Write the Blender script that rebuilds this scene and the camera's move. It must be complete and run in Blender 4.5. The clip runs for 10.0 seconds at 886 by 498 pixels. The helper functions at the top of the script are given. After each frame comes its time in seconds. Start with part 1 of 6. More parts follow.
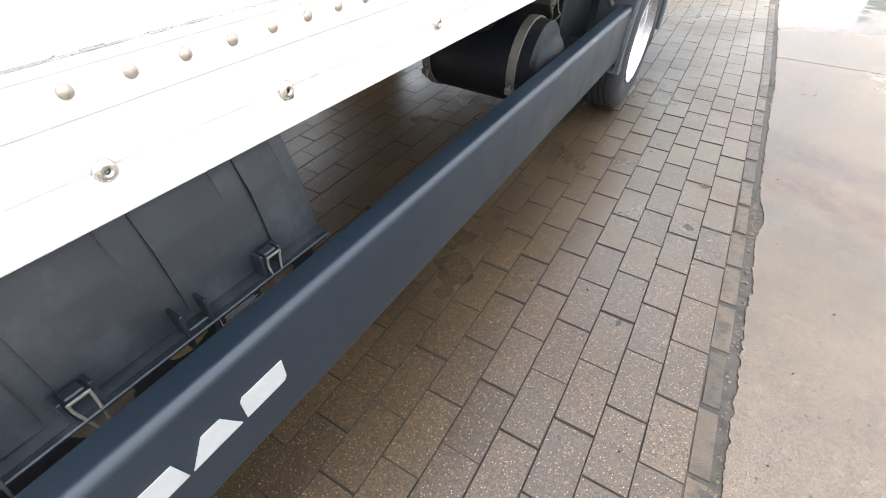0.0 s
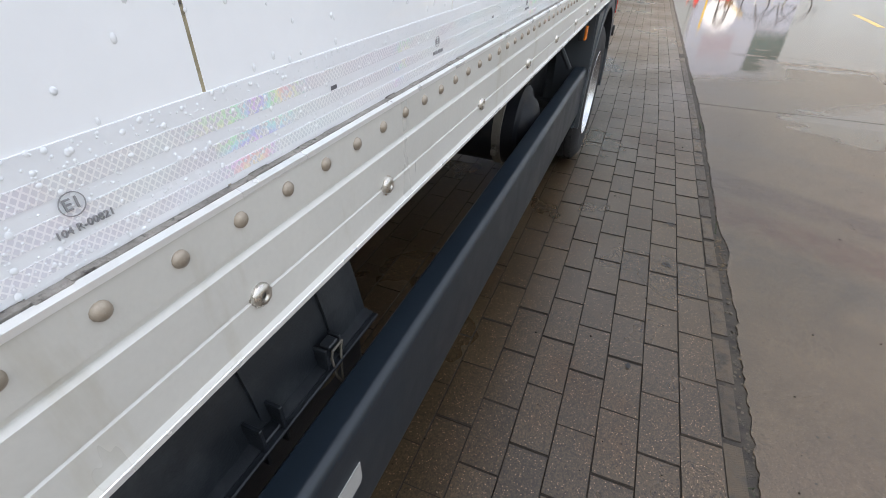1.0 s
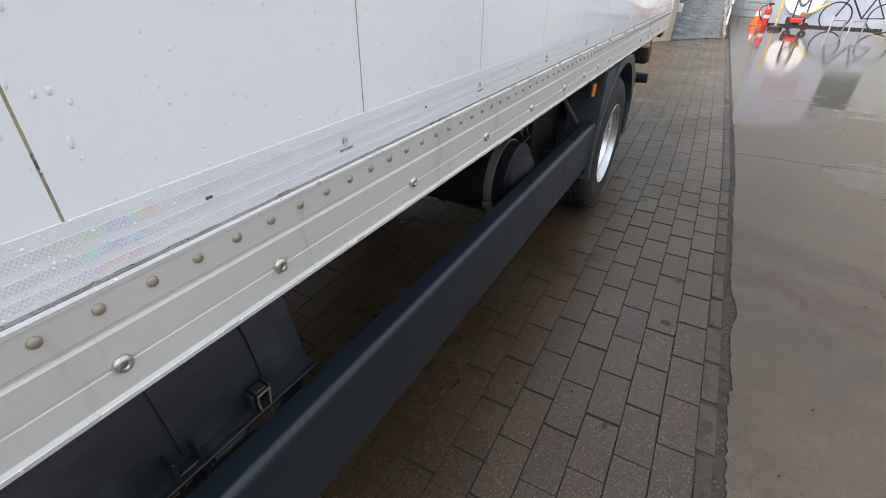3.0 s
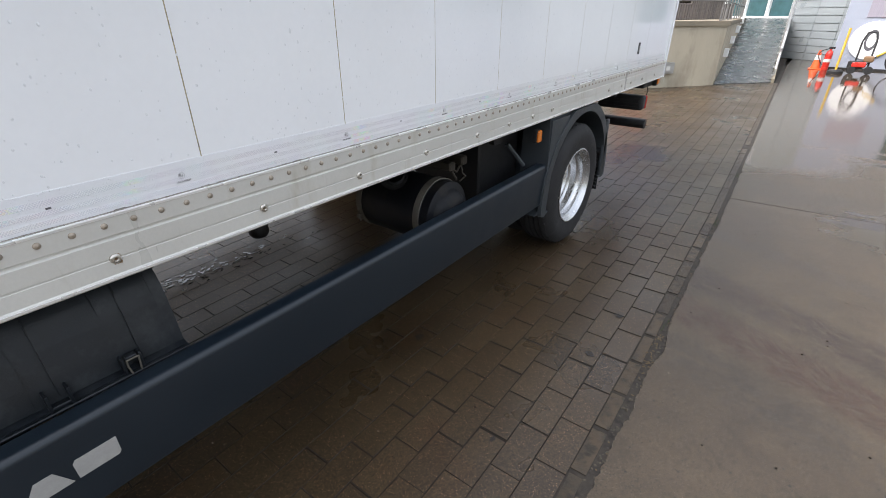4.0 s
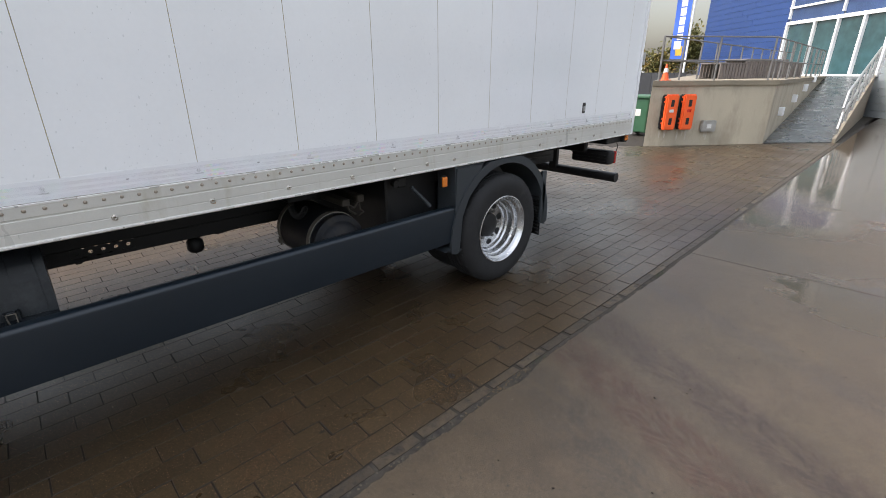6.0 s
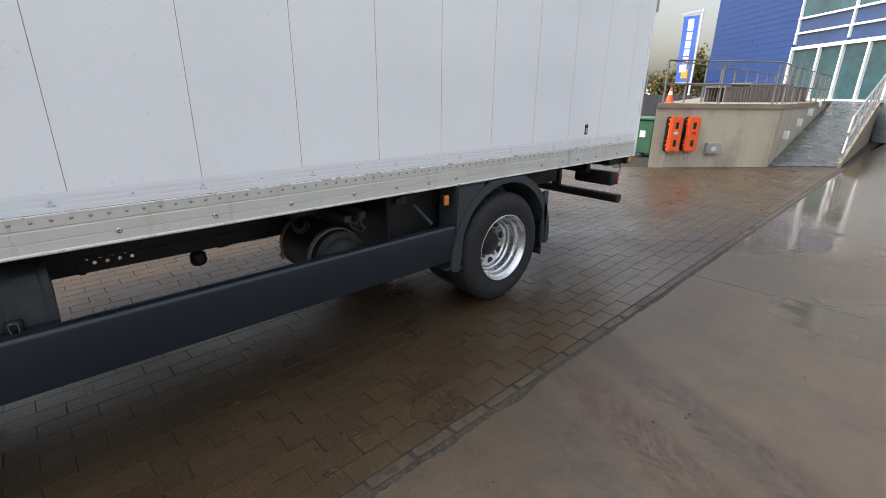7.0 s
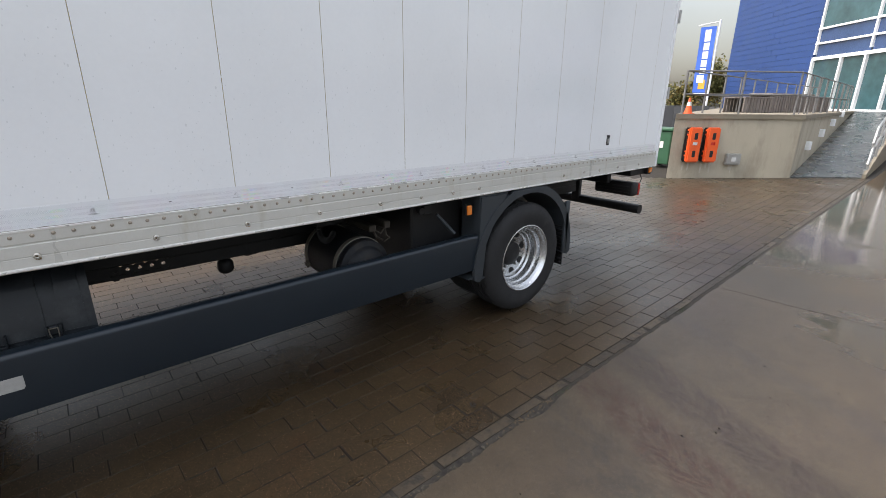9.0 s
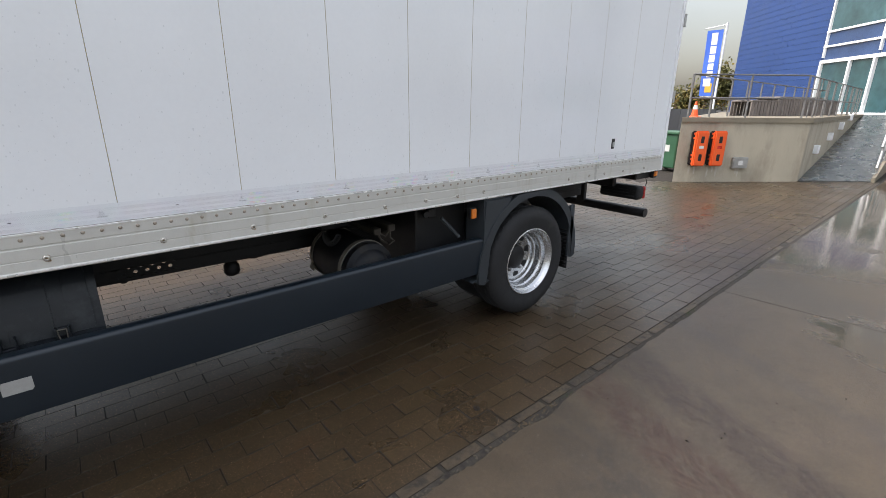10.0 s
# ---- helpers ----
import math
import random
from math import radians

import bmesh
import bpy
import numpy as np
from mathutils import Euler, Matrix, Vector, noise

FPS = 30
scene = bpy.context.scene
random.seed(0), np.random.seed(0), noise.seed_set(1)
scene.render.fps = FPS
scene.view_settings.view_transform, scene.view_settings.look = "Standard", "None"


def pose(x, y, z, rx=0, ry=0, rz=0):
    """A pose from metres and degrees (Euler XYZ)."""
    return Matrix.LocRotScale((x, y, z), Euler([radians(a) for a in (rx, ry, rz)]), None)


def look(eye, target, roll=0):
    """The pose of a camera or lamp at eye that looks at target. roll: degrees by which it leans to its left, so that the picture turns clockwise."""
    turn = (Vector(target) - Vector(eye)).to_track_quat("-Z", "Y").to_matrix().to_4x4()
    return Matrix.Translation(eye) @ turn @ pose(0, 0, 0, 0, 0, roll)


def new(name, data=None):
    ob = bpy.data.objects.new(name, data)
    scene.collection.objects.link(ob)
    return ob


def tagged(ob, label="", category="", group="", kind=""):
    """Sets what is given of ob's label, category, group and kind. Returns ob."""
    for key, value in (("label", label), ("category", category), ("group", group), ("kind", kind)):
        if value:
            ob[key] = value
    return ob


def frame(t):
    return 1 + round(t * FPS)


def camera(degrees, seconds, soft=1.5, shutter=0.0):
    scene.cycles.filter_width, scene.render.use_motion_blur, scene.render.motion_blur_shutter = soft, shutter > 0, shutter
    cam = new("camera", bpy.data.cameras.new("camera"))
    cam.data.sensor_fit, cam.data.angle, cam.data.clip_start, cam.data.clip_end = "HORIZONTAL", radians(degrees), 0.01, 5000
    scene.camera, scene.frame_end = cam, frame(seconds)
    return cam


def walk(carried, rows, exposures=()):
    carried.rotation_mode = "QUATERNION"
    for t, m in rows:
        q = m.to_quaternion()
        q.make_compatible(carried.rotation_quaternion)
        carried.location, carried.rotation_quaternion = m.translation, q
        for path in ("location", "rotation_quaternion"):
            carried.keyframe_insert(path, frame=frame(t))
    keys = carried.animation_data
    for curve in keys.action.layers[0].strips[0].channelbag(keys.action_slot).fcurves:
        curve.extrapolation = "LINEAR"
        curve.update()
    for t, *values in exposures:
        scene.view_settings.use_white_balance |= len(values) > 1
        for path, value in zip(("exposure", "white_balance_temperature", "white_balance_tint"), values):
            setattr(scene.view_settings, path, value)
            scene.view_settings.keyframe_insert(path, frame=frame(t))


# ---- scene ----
cam = camera(88.26, 10.0, soft=0.5)
PATH = [
    (0, (0.434, 1.130, 1.137), (-0.319, 2.429, -0.184), 1.85),
    (0.5, (0.351, 1.225, 1.089), (-0.322, 2.654, -0.138), 1.64),
    (1, (0.244, 1.069, 1.164), (-0.364, 2.590, 0.015), 1.75),
    (1.5, (0.232, 0.908, 1.233), (-0.329, 2.495, 0.154), 1.39),
    (2, (0.258, 0.887, 1.220), (-0.312, 2.481, 0.155), 1.31),
    (2.2, (0.277, 0.905, 1.206), (-0.334, 2.480, 0.136), 1.37),
    (3.3, (0.575, 1.186, 1.285), (-0.328, 2.646, 0.259), 0.81),
    (3.5, (0.675, 1.188, 1.273), (-0.274, 2.649, 0.292), 1.13),
    (4, (1.020, 1.242, 1.354), (-0.054, 2.661, 0.440), -0.03),
    (4.5, (1.326, 1.406, 1.363), (0.164, 2.794, 0.512), -0.35),
    (5, (1.646, 1.386, 1.373), (0.384, 2.732, 0.603), -0.59),
    (5.5, (1.821, 1.477, 1.423), (0.506, 2.788, 0.679), -0.29),
    (5.7, (1.883, 1.553, 1.407), (0.546, 2.845, 0.670), -0.14),
    (6.8, (1.991, 1.674, 1.390), (0.575, 2.923, 0.730), -0.28),
    (7, (1.973, 1.639, 1.409), (0.571, 2.908, 0.755), 0.68),
    (7.5, (1.968, 1.599, 1.416), (0.541, 2.854, 0.791), 0.68),
    (8, (1.951, 1.578, 1.418), (0.514, 2.825, 0.799), 0.91),
    (8.5, (1.950, 1.581, 1.417), (0.505, 2.821, 0.805), 0.75),
    (9, (1.943, 1.587, 1.408), (0.493, 2.821, 0.796), 0.52),
    (9.5, (1.944, 1.585, 1.407), (0.484, 2.812, 0.803), 0.58),
    (10, (1.952, 1.587, 1.410), (0.484, 2.805, 0.812), 0.45),
]
EXPOSURES = [(t, stops + 0.38, 6550, 11.5) for t, stops in ((0.0, 3.05), (0.3, 2.5), (0.6, 1.85), (0.9, 1.6), (1.2, 1.35), (1.6, 1.15), (2.2, 1.1), (3.3, 1.25), (4.5, 1.25), (5.5, 1.1), (10.0, 1.03))]
walk(cam, [(t, look(eye, target, roll)) for t, eye, target, roll in PATH], EXPOSURES)

# ---- light ----
SUN_ELEVATION, SUN_TURN = radians(58), radians(222)
world = bpy.data.worlds.new("overcast")
scene.world = world
world.use_nodes = True
wn = world.node_tree.nodes
wl = world.node_tree.links
sky = wn.new("ShaderNodeTexSky")
sky.sky_type = "NISHITA"
sky.sun_disc = False
sky.sun_elevation, sky.sun_rotation = SUN_ELEVATION, SUN_TURN
sky.air_density, sky.dust_density, sky.ozone_density = 1.6, 3.0, 1.0
soft_sky = wn.new("ShaderNodeHueSaturation")
soft_sky.inputs["Saturation"].default_value = 0.42
wl.new(sky.outputs[0], soft_sky.inputs["Color"])
where = wn.new("ShaderNodeTexCoord")
parts_of = wn.new("ShaderNodeSeparateXYZ")
wl.new(where.outputs["Generated"], parts_of.inputs[0])
height = wn.new("ShaderNodeMapRange")
height.interpolation_type = "SMOOTHSTEP"
height.inputs["From Min"].default_value, height.inputs["From Max"].default_value = 0.0, 0.6
height.inputs["To Min"].default_value, height.inputs["To Max"].default_value = 0.34, 1.0
wl.new(parts_of.outputs[2], height.inputs["Value"])
clouds = wn.new("ShaderNodeTexNoise")
clouds.inputs["Scale"].default_value, clouds.inputs["Detail"].default_value = 2.5, 6.0
wl.new(where.outputs["Generated"], clouds.inputs["Vector"])
veil = wn.new("ShaderNodeMapRange")
veil.inputs["From Min"].default_value, veil.inputs["From Max"].default_value = 0.3, 0.7
veil.inputs["To Min"].default_value, veil.inputs["To Max"].default_value = 0.85, 1.12
wl.new(clouds.outputs["Fac"], veil.inputs["Value"])
dim = wn.new("ShaderNodeMath")
dim.operation = "MULTIPLY"
wl.new(height.outputs[0], dim.inputs[0])
wl.new(veil.outputs[0], dim.inputs[1])
cover = wn.new("ShaderNodeVectorMath")
cover.operation = "SCALE"
wl.new(soft_sky.outputs[0], cover.inputs[0])
wl.new(dim.outputs[0], cover.inputs["Scale"])
wl.new(cover.outputs[0], wn["Background"].inputs["Color"])
wn["Background"].inputs["Strength"].default_value = 0.15
sun_data = bpy.data.lights.new("sun", "SUN")
sun_data.energy, sun_data.angle, sun_data.color = 1.5, radians(50), (1.0, 0.94, 0.90)
sun = new("sun", sun_data)
sun.matrix_world = look((0, 0, 30), (0 - math.sin(SUN_TURN) * 22, 0 - math.cos(SUN_TURN) * 22, 30 - 26))


# ---- materials ----
def node(tree, kind, **inputs):
    n = tree.nodes.new(kind)
    for k, v in inputs.items():
        n.inputs[k.replace("_", " ")].default_value = v
    return n


def mix_color(tree, fac, a, b, mode="MIX"):
    n = tree.nodes.new("ShaderNodeMix")
    n.data_type, n.blend_type = "RGBA", mode
    for slot, v in ((0, fac), (6, a), (7, b)):
        if hasattr(v, "links"):
            tree.links.new(v, n.inputs[slot])
        else:
            n.inputs[slot].default_value = v if slot == 0 else (*v, 1)[:4]
    return n.outputs[2]


def ramp(tree, source, low, high):
    n = tree.nodes.new("ShaderNodeMapRange")
    n.inputs["From Min"].default_value, n.inputs["From Max"].default_value = low, high
    tree.links.new(source, n.inputs["Value"])
    return n.outputs[0]


def noise_tex(tree, scale, detail=4.0, rough=0.55, stretch=None):
    n = tree.nodes.new("ShaderNodeTexNoise")
    n.inputs["Scale"].default_value, n.inputs["Detail"].default_value, n.inputs["Roughness"].default_value = scale, detail, rough
    geo = tree.nodes.new("ShaderNodeNewGeometry")
    if stretch:
        m = tree.nodes.new("ShaderNodeMapping")
        m.inputs["Scale"].default_value = stretch
        tree.links.new(geo.outputs["Position"], m.inputs["Vector"])
        tree.links.new(m.outputs[0], n.inputs["Vector"])
    else:
        tree.links.new(geo.outputs["Position"], n.inputs["Vector"])
    return n.outputs["Fac"]


def surface(name, color, rough=0.5, metal=0.0, vary=0.15, scale=6.0, grain=120.0, bump=0.0, stain=None, stain_at=(0.55, 0.75), stain_scale=3.0,
            rough_vary=0.1, coat=0.0, random=0.0, stretch=None, specular=0.5):
    """A procedural surface: base colour, broad variation, fine grain, stains, roughness variation and fine relief."""
    m = bpy.data.materials.new(name)
    m.use_nodes = True
    t = m.node_tree
    bsdf = t.nodes["Principled BSDF"]
    broad, fine = noise_tex(t, scale, 5.0, 0.6, stretch), noise_tex(t, grain, 3.0)
    dark = tuple(c * (1 - vary) for c in color)
    light = tuple(min(1.0, c * (1 + vary)) for c in color)
    col = mix_color(t, ramp(t, broad, 0.3, 0.7), dark, light)
    col = mix_color(t, 0.35 * min(1.0, vary * 3), col, mix_color(t, ramp(t, fine, 0.3, 0.7), tuple(c * 0.6 for c in color), tuple(min(1, c * 1.35) for c in color)))
    if random:
        info = t.nodes.new("ShaderNodeObjectInfo")
        isl = t.nodes.new("ShaderNodeNewGeometry")
        add = t.nodes.new("ShaderNodeMath")
        add.operation = "ADD"
        t.links.new(info.outputs["Random"], add.inputs[0])
        t.links.new(isl.outputs["Random Per Island"], add.inputs[1])
        fr = t.nodes.new("ShaderNodeMath")
        fr.operation = "FRACT"
        t.links.new(add.outputs[0], fr.inputs[0])
        lo, hi = 1 - random, 1 + random
        col = mix_color(t, 1.0, col, mix_color(t, fr.outputs[0], (lo, lo, lo * 1.02), (hi, hi * 0.99, hi * 0.96)), "MULTIPLY")
    if stain:
        col = mix_color(t, ramp(t, noise_tex(t, stain_scale, 6.0, 0.65, stretch), *stain_at), col, stain)
    t.links.new(col, bsdf.inputs["Base Color"])
    r = t.nodes.new("ShaderNodeMapRange")
    r.inputs["To Min"].default_value, r.inputs["To Max"].default_value = max(0.02, rough - rough_vary), min(1, rough + rough_vary)
    t.links.new(ramp(t, broad, 0.3, 0.7), r.inputs["Value"])
    t.links.new(r.outputs[0], bsdf.inputs["Roughness"])
    bsdf.inputs["Metallic"].default_value, bsdf.inputs["Coat Weight"].default_value = metal, coat
    bsdf.inputs["Specular IOR Level"].default_value = specular
    if bump:
        b = node(t, "ShaderNodeBump", Strength=min(1.0, bump * 2), Distance=0.004)
        t.links.new(fine, b.inputs["Height"])
        t.links.new(b.outputs[0], bsdf.inputs["Normal"])
    return m


def tyre_marks(t, col):
    """Tyre scuffs and dirt dragged slantwise over the slab, and scattered pits and pebbles."""
    geo = t.nodes.new("ShaderNodeNewGeometry")
    turn = t.nodes.new("ShaderNodeMapping")
    turn.vector_type = "POINT"
    turn.inputs["Rotation"].default_value = (0, 0, radians(22))
    t.links.new(geo.outputs["Position"], turn.inputs["Vector"])
    sep = t.nodes.new("ShaderNodeSeparateXYZ")
    t.links.new(turn.outputs[0], sep.inputs[0])
    long_noise = t.nodes.new("ShaderNodeTexNoise")
    stretch = t.nodes.new("ShaderNodeMapping")
    stretch.inputs["Scale"].default_value = (3.5, 9.0, 1.0)
    t.links.new(turn.outputs[0], stretch.inputs["Vector"])
    t.links.new(stretch.outputs[0], long_noise.inputs["Vector"])
    long_noise.inputs["Scale"].default_value, long_noise.inputs["Detail"].default_value, long_noise.inputs["Roughness"].default_value = 2.2, 8.0, 0.72
    for across, width, hue, force in ((3.66, 0.17, (0.040, 0.017, 0.010), 0.92), (4.02, 0.16, (0.029, 0.016, 0.012), 0.92), (4.66, 0.10, (0.036, 0.030, 0.028), 0.5), (3.34, 0.17, (0.030, 0.025, 0.020), 0.6), (5.9, 0.4, (0.05, 0.042, 0.037), 0.5)):
        off = t.nodes.new("ShaderNodeMath")
        off.operation = "SUBTRACT"
        t.links.new(sep.outputs[1], off.inputs[0])
        off.inputs[1].default_value = across
        size = t.nodes.new("ShaderNodeMath")
        size.operation = "ABSOLUTE"
        t.links.new(off.outputs[0], size.inputs[0])
        band = ramp(t, size.outputs[0], width, width * 0.55)
        both = t.nodes.new("ShaderNodeMath")
        both.operation = "MULTIPLY"
        t.links.new(band, both.inputs[0])
        t.links.new(ramp(t, long_noise.outputs["Fac"], 0.38, 0.53), both.inputs[1])
        power = t.nodes.new("ShaderNodeMath")
        power.operation = "MULTIPLY"
        t.links.new(both.outputs[0], power.inputs[0])
        power.inputs[1].default_value = force
        # the tyre's lugs leave chevrons within the band
        slant = t.nodes.new("ShaderNodeMath")
        slant.operation = "MULTIPLY_ADD"
        t.links.new(size.outputs[0], slant.inputs[0])
        slant.inputs[1].default_value = 1.3
        t.links.new(sep.outputs[0], slant.inputs[2])
        lugs = node(t, "ShaderNodeTexNoise", Scale=1.0, Detail=4.0, Distortion=0.6)
        spread = t.nodes.new("ShaderNodeCombineXYZ")
        step = t.nodes.new("ShaderNodeMath")
        step.operation = "MULTIPLY"
        t.links.new(slant.outputs[0], step.inputs[0])
        step.inputs[1].default_value = 42.0
        t.links.new(step.outputs[0], spread.inputs[0])
        wide = t.nodes.new("ShaderNodeMath")
        wide.operation = "MULTIPLY"
        t.links.new(off.outputs[0], wide.inputs[0])
        wide.inputs[1].default_value = 14.0
        t.links.new(wide.outputs[0], spread.inputs[1])
        t.links.new(spread.outputs[0], lugs.inputs["Vector"])
        printed = t.nodes.new("ShaderNodeMath")
        printed.operation = "MULTIPLY"
        t.links.new(power.outputs[0], printed.inputs[0])
        lug_tone = t.nodes.new("ShaderNodeMapRange")
        lug_tone.inputs["From Min"].default_value, lug_tone.inputs["From Max"].default_value = 0.45, 0.54
        lug_tone.inputs["To Min"].default_value = 0.42
        t.links.new(lugs.outputs["Fac"], lug_tone.inputs["Value"])
        t.links.new(lug_tone.outputs[0], printed.inputs[1])
        col = mix_color(t, printed.outputs[0], col, hue)
    for scale, low, high in ((7.0, 0.84, 1.16), (45.0, 0.80, 1.18), (210.0, 0.6, 1.4)):
        fine = noise_tex(t, scale, 5.0, 0.7)
        col = mix_color(t, 1.0, col, mix_color(t, ramp(t, fine, 0.32, 0.68), (low, low, low), (high, high, high)), "MULTIPLY")
    for scale, cut, hue in ((21.0, 0.12, (0.016, 0.013, 0.011)), (60.0, 0.17, (0.022, 0.017, 0.012)), (130.0, 0.30, (0.026, 0.020, 0.014)), (150.0, 0.20, (0.22, 0.18, 0.13))):
        v = node(t, "ShaderNodeTexVoronoi", Scale=scale)
        t.links.new(geo.outputs["Position"], v.inputs["Vector"])
        col = mix_color(t, ramp(t, v.outputs["Distance"], cut, cut * 0.6), col, hue)
    return col


def aggregate(name, paste, pale, dark, rusty):
    """Exposed aggregate concrete, wet: brown paste, pale and dark grains of a few millimetres, rusty patches."""
    m = surface(name, paste, 0.46, 0, 0.18, 2.2, 120, 0.0, rusty, (0.54, 0.74), 2.6, random=0.17)
    t = m.node_tree
    bsdf = t.nodes["Principled BSDF"]
    col = bsdf.inputs["Base Color"].links[0].from_socket
    geo = t.nodes.new("ShaderNodeNewGeometry")
    for scale, low, high, hue, force in ((170.0, 0.56, 0.66, pale, 0.35), (130.0, 0.44, 0.34, dark, 0.5)):
        grain = ramp(t, noise_tex(t, scale, 2.0, 0.6), low, high)
        power = t.nodes.new("ShaderNodeMath")
        power.operation = "MULTIPLY"
        t.links.new(grain, power.inputs[0])
        power.inputs[1].default_value = force
        col = mix_color(t, power.outputs[0], col, hue)
    # every grain has a tone of its own; a few are nearly white
    v = node(t, "ShaderNodeTexVoronoi", Scale=250.0)
    t.links.new(geo.outputs["Position"], v.inputs["Vector"])
    one = t.nodes.new("ShaderNodeSeparateColor")
    t.links.new(v.outputs["Color"], one.inputs[0])
    col = mix_color(t, 1.0, col, mix_color(t, one.outputs[1], (0.60, 0.59, 0.58), (1.42, 1.40, 1.37)), "MULTIPLY")
    grain = t.nodes.new("ShaderNodeMath")
    grain.operation = "MULTIPLY"
    t.links.new(ramp(t, one.outputs[0], 0.90, 0.96), grain.inputs[0])
    t.links.new(ramp(t, v.outputs["Distance"], 0.5, 0.3), grain.inputs[1])
    col = mix_color(t, grain.outputs[0], col, tuple(2.4 * c for c in pale))
    t.links.new(col, bsdf.inputs["Base Color"])
    r = t.nodes.new("ShaderNodeMapRange")
    r.inputs["To Min"].default_value, r.inputs["To Max"].default_value = 0.24, 0.43
    t.links.new(ramp(t, noise_tex(t, 1.3, 4.0, 0.5), 0.35, 0.65), r.inputs["Value"])
    t.links.new(r.outputs[0], bsdf.inputs["Roughness"])
    bsdf.inputs["Specular IOR Level"].default_value = 0.5
    return m


def wet_ground(name, color, stain, scale, puddle, dry_rough, wet_rough, grain, bump, random=0.0, speckle=0.0, tint=None, tyres=False):
    """Wet mineral ground: grainy colour, stains, and water that fills broad patches and makes them smooth."""
    m = surface(name, color, dry_rough, 0, 0.22, 1.6, grain, bump, stain, (0.5, 0.72), 1.1, random=random)
    t = m.node_tree
    bsdf = t.nodes["Principled BSDF"]
    col = bsdf.inputs["Base Color"].links[0].from_socket
    if tint:
        col = mix_color(t, ramp(t, noise_tex(t, 0.55, 3.0), 0.5, 0.68), col, tint)
    if speckle:
        v = node(t, "ShaderNodeTexVoronoi", Scale=230.0)
        geo = t.nodes.new("ShaderNodeNewGeometry")
        t.links.new(geo.outputs["Position"], v.inputs["Vector"])
        col = mix_color(t, ramp(t, v.outputs["Distance"], 0.28, 0.1), col, (speckle, speckle * 0.93, speckle * 0.82))
    if tyres:
        col = tyre_marks(t, col)
    wet = ramp(t, noise_tex(t, scale, 1.5, 0.45), puddle + 0.05, puddle - 0.05)
    if tyres:
        # water stands on the lower part of the slab only
        place = t.nodes.new("ShaderNodeNewGeometry")
        axes = t.nodes.new("ShaderNodeSeparateXYZ")
        t.links.new(place.outputs["Position"], axes.inputs[0])
        high = t.nodes.new("ShaderNodeMath")
        high.operation = "MAXIMUM"
        t.links.new(wet, high.inputs[0])
        t.links.new(ramp(t, axes.outputs[1], 6.5, 4.6), high.inputs[1])
        wet = high.outputs[0]
        # a sheet of water over the far yard, and one shallow pool
        ragged = noise_tex(t, 1.7, 5.0, 0.6, (0.6, 1.6, 1.0))
        shore = t.nodes.new("ShaderNodeMath")
        shore.operation = "MULTIPLY_ADD"
        t.links.new(ragged, shore.inputs[0])
        shore.inputs[1].default_value = -5.0
        t.links.new(axes.outputs[1], shore.inputs[2])
        sheet = ramp(t, shore.outputs[0], 5.5, 4.8)
        pool_at = t.nodes.new("ShaderNodeMapping")
        pool_at.vector_type = "TEXTURE"
        pool_at.inputs["Location"].default_value, pool_at.inputs["Scale"].default_value = (2.75, 5.35, 0.0), (1.25, 0.62, 1.0)
        t.links.new(place.outputs["Position"], pool_at.inputs["Vector"])
        reach = t.nodes.new("ShaderNodeVectorMath")
        reach.operation = "LENGTH"
        t.links.new(pool_at.outputs[0], reach.inputs[0])
        rim = t.nodes.new("ShaderNodeMath")
        rim.operation = "MULTIPLY_ADD"
        t.links.new(ragged, rim.inputs[0])
        rim.inputs[1].default_value = 1.6
        t.links.new(reach.outputs["Value"], rim.inputs[2])
        pool = ramp(t, rim.outputs[0], 1.66, 1.74)
        for dry in (sheet, pool):
            least = t.nodes.new("ShaderNodeMath")
            least.operation = "MINIMUM"
            t.links.new(wet, least.inputs[0])
            t.links.new(dry, least.inputs[1])
            wet = least.outputs[0]
    t.links.new(mix_color(t, wet, mix_color(t, 1.0, col, (0.86, 0.85, 0.84), "MULTIPLY"), col), bsdf.inputs["Base Color"])
    r = t.nodes.new("ShaderNodeMapRange")
    r.inputs["To Min"].default_value, r.inputs["To Max"].default_value = wet_rough, dry_rough
    t.links.new(wet, r.inputs["Value"])
    t.links.new(r.outputs[0], bsdf.inputs["Roughness"])
    if bump:
        b = next(n for n in t.nodes if n.type == "BUMP")
        s = t.nodes.new("ShaderNodeMapRange")
        s.inputs["To Min"].default_value, s.inputs["To Max"].default_value = 0.03, min(1, bump * 2)
        t.links.new(wet, s.inputs["Value"])
        t.links.new(s.outputs[0], b.inputs["Strength"])
    return m


def water(name):
    """Beads of water over white paint: bright, smooth and glossy."""
    m = bpy.data.materials.new(name)
    m.use_nodes = True
    b = m.node_tree.nodes["Principled BSDF"]
    b.inputs["Base Color"].default_value = (0.93, 0.95, 0.97, 1)
    b.inputs["Transmission Weight"].default_value = 0.2
    b.inputs["Roughness"].default_value, b.inputs["IOR"].default_value = 0.03, 1.33
    b.inputs["Specular IOR Level"].default_value = 1.0
    return m


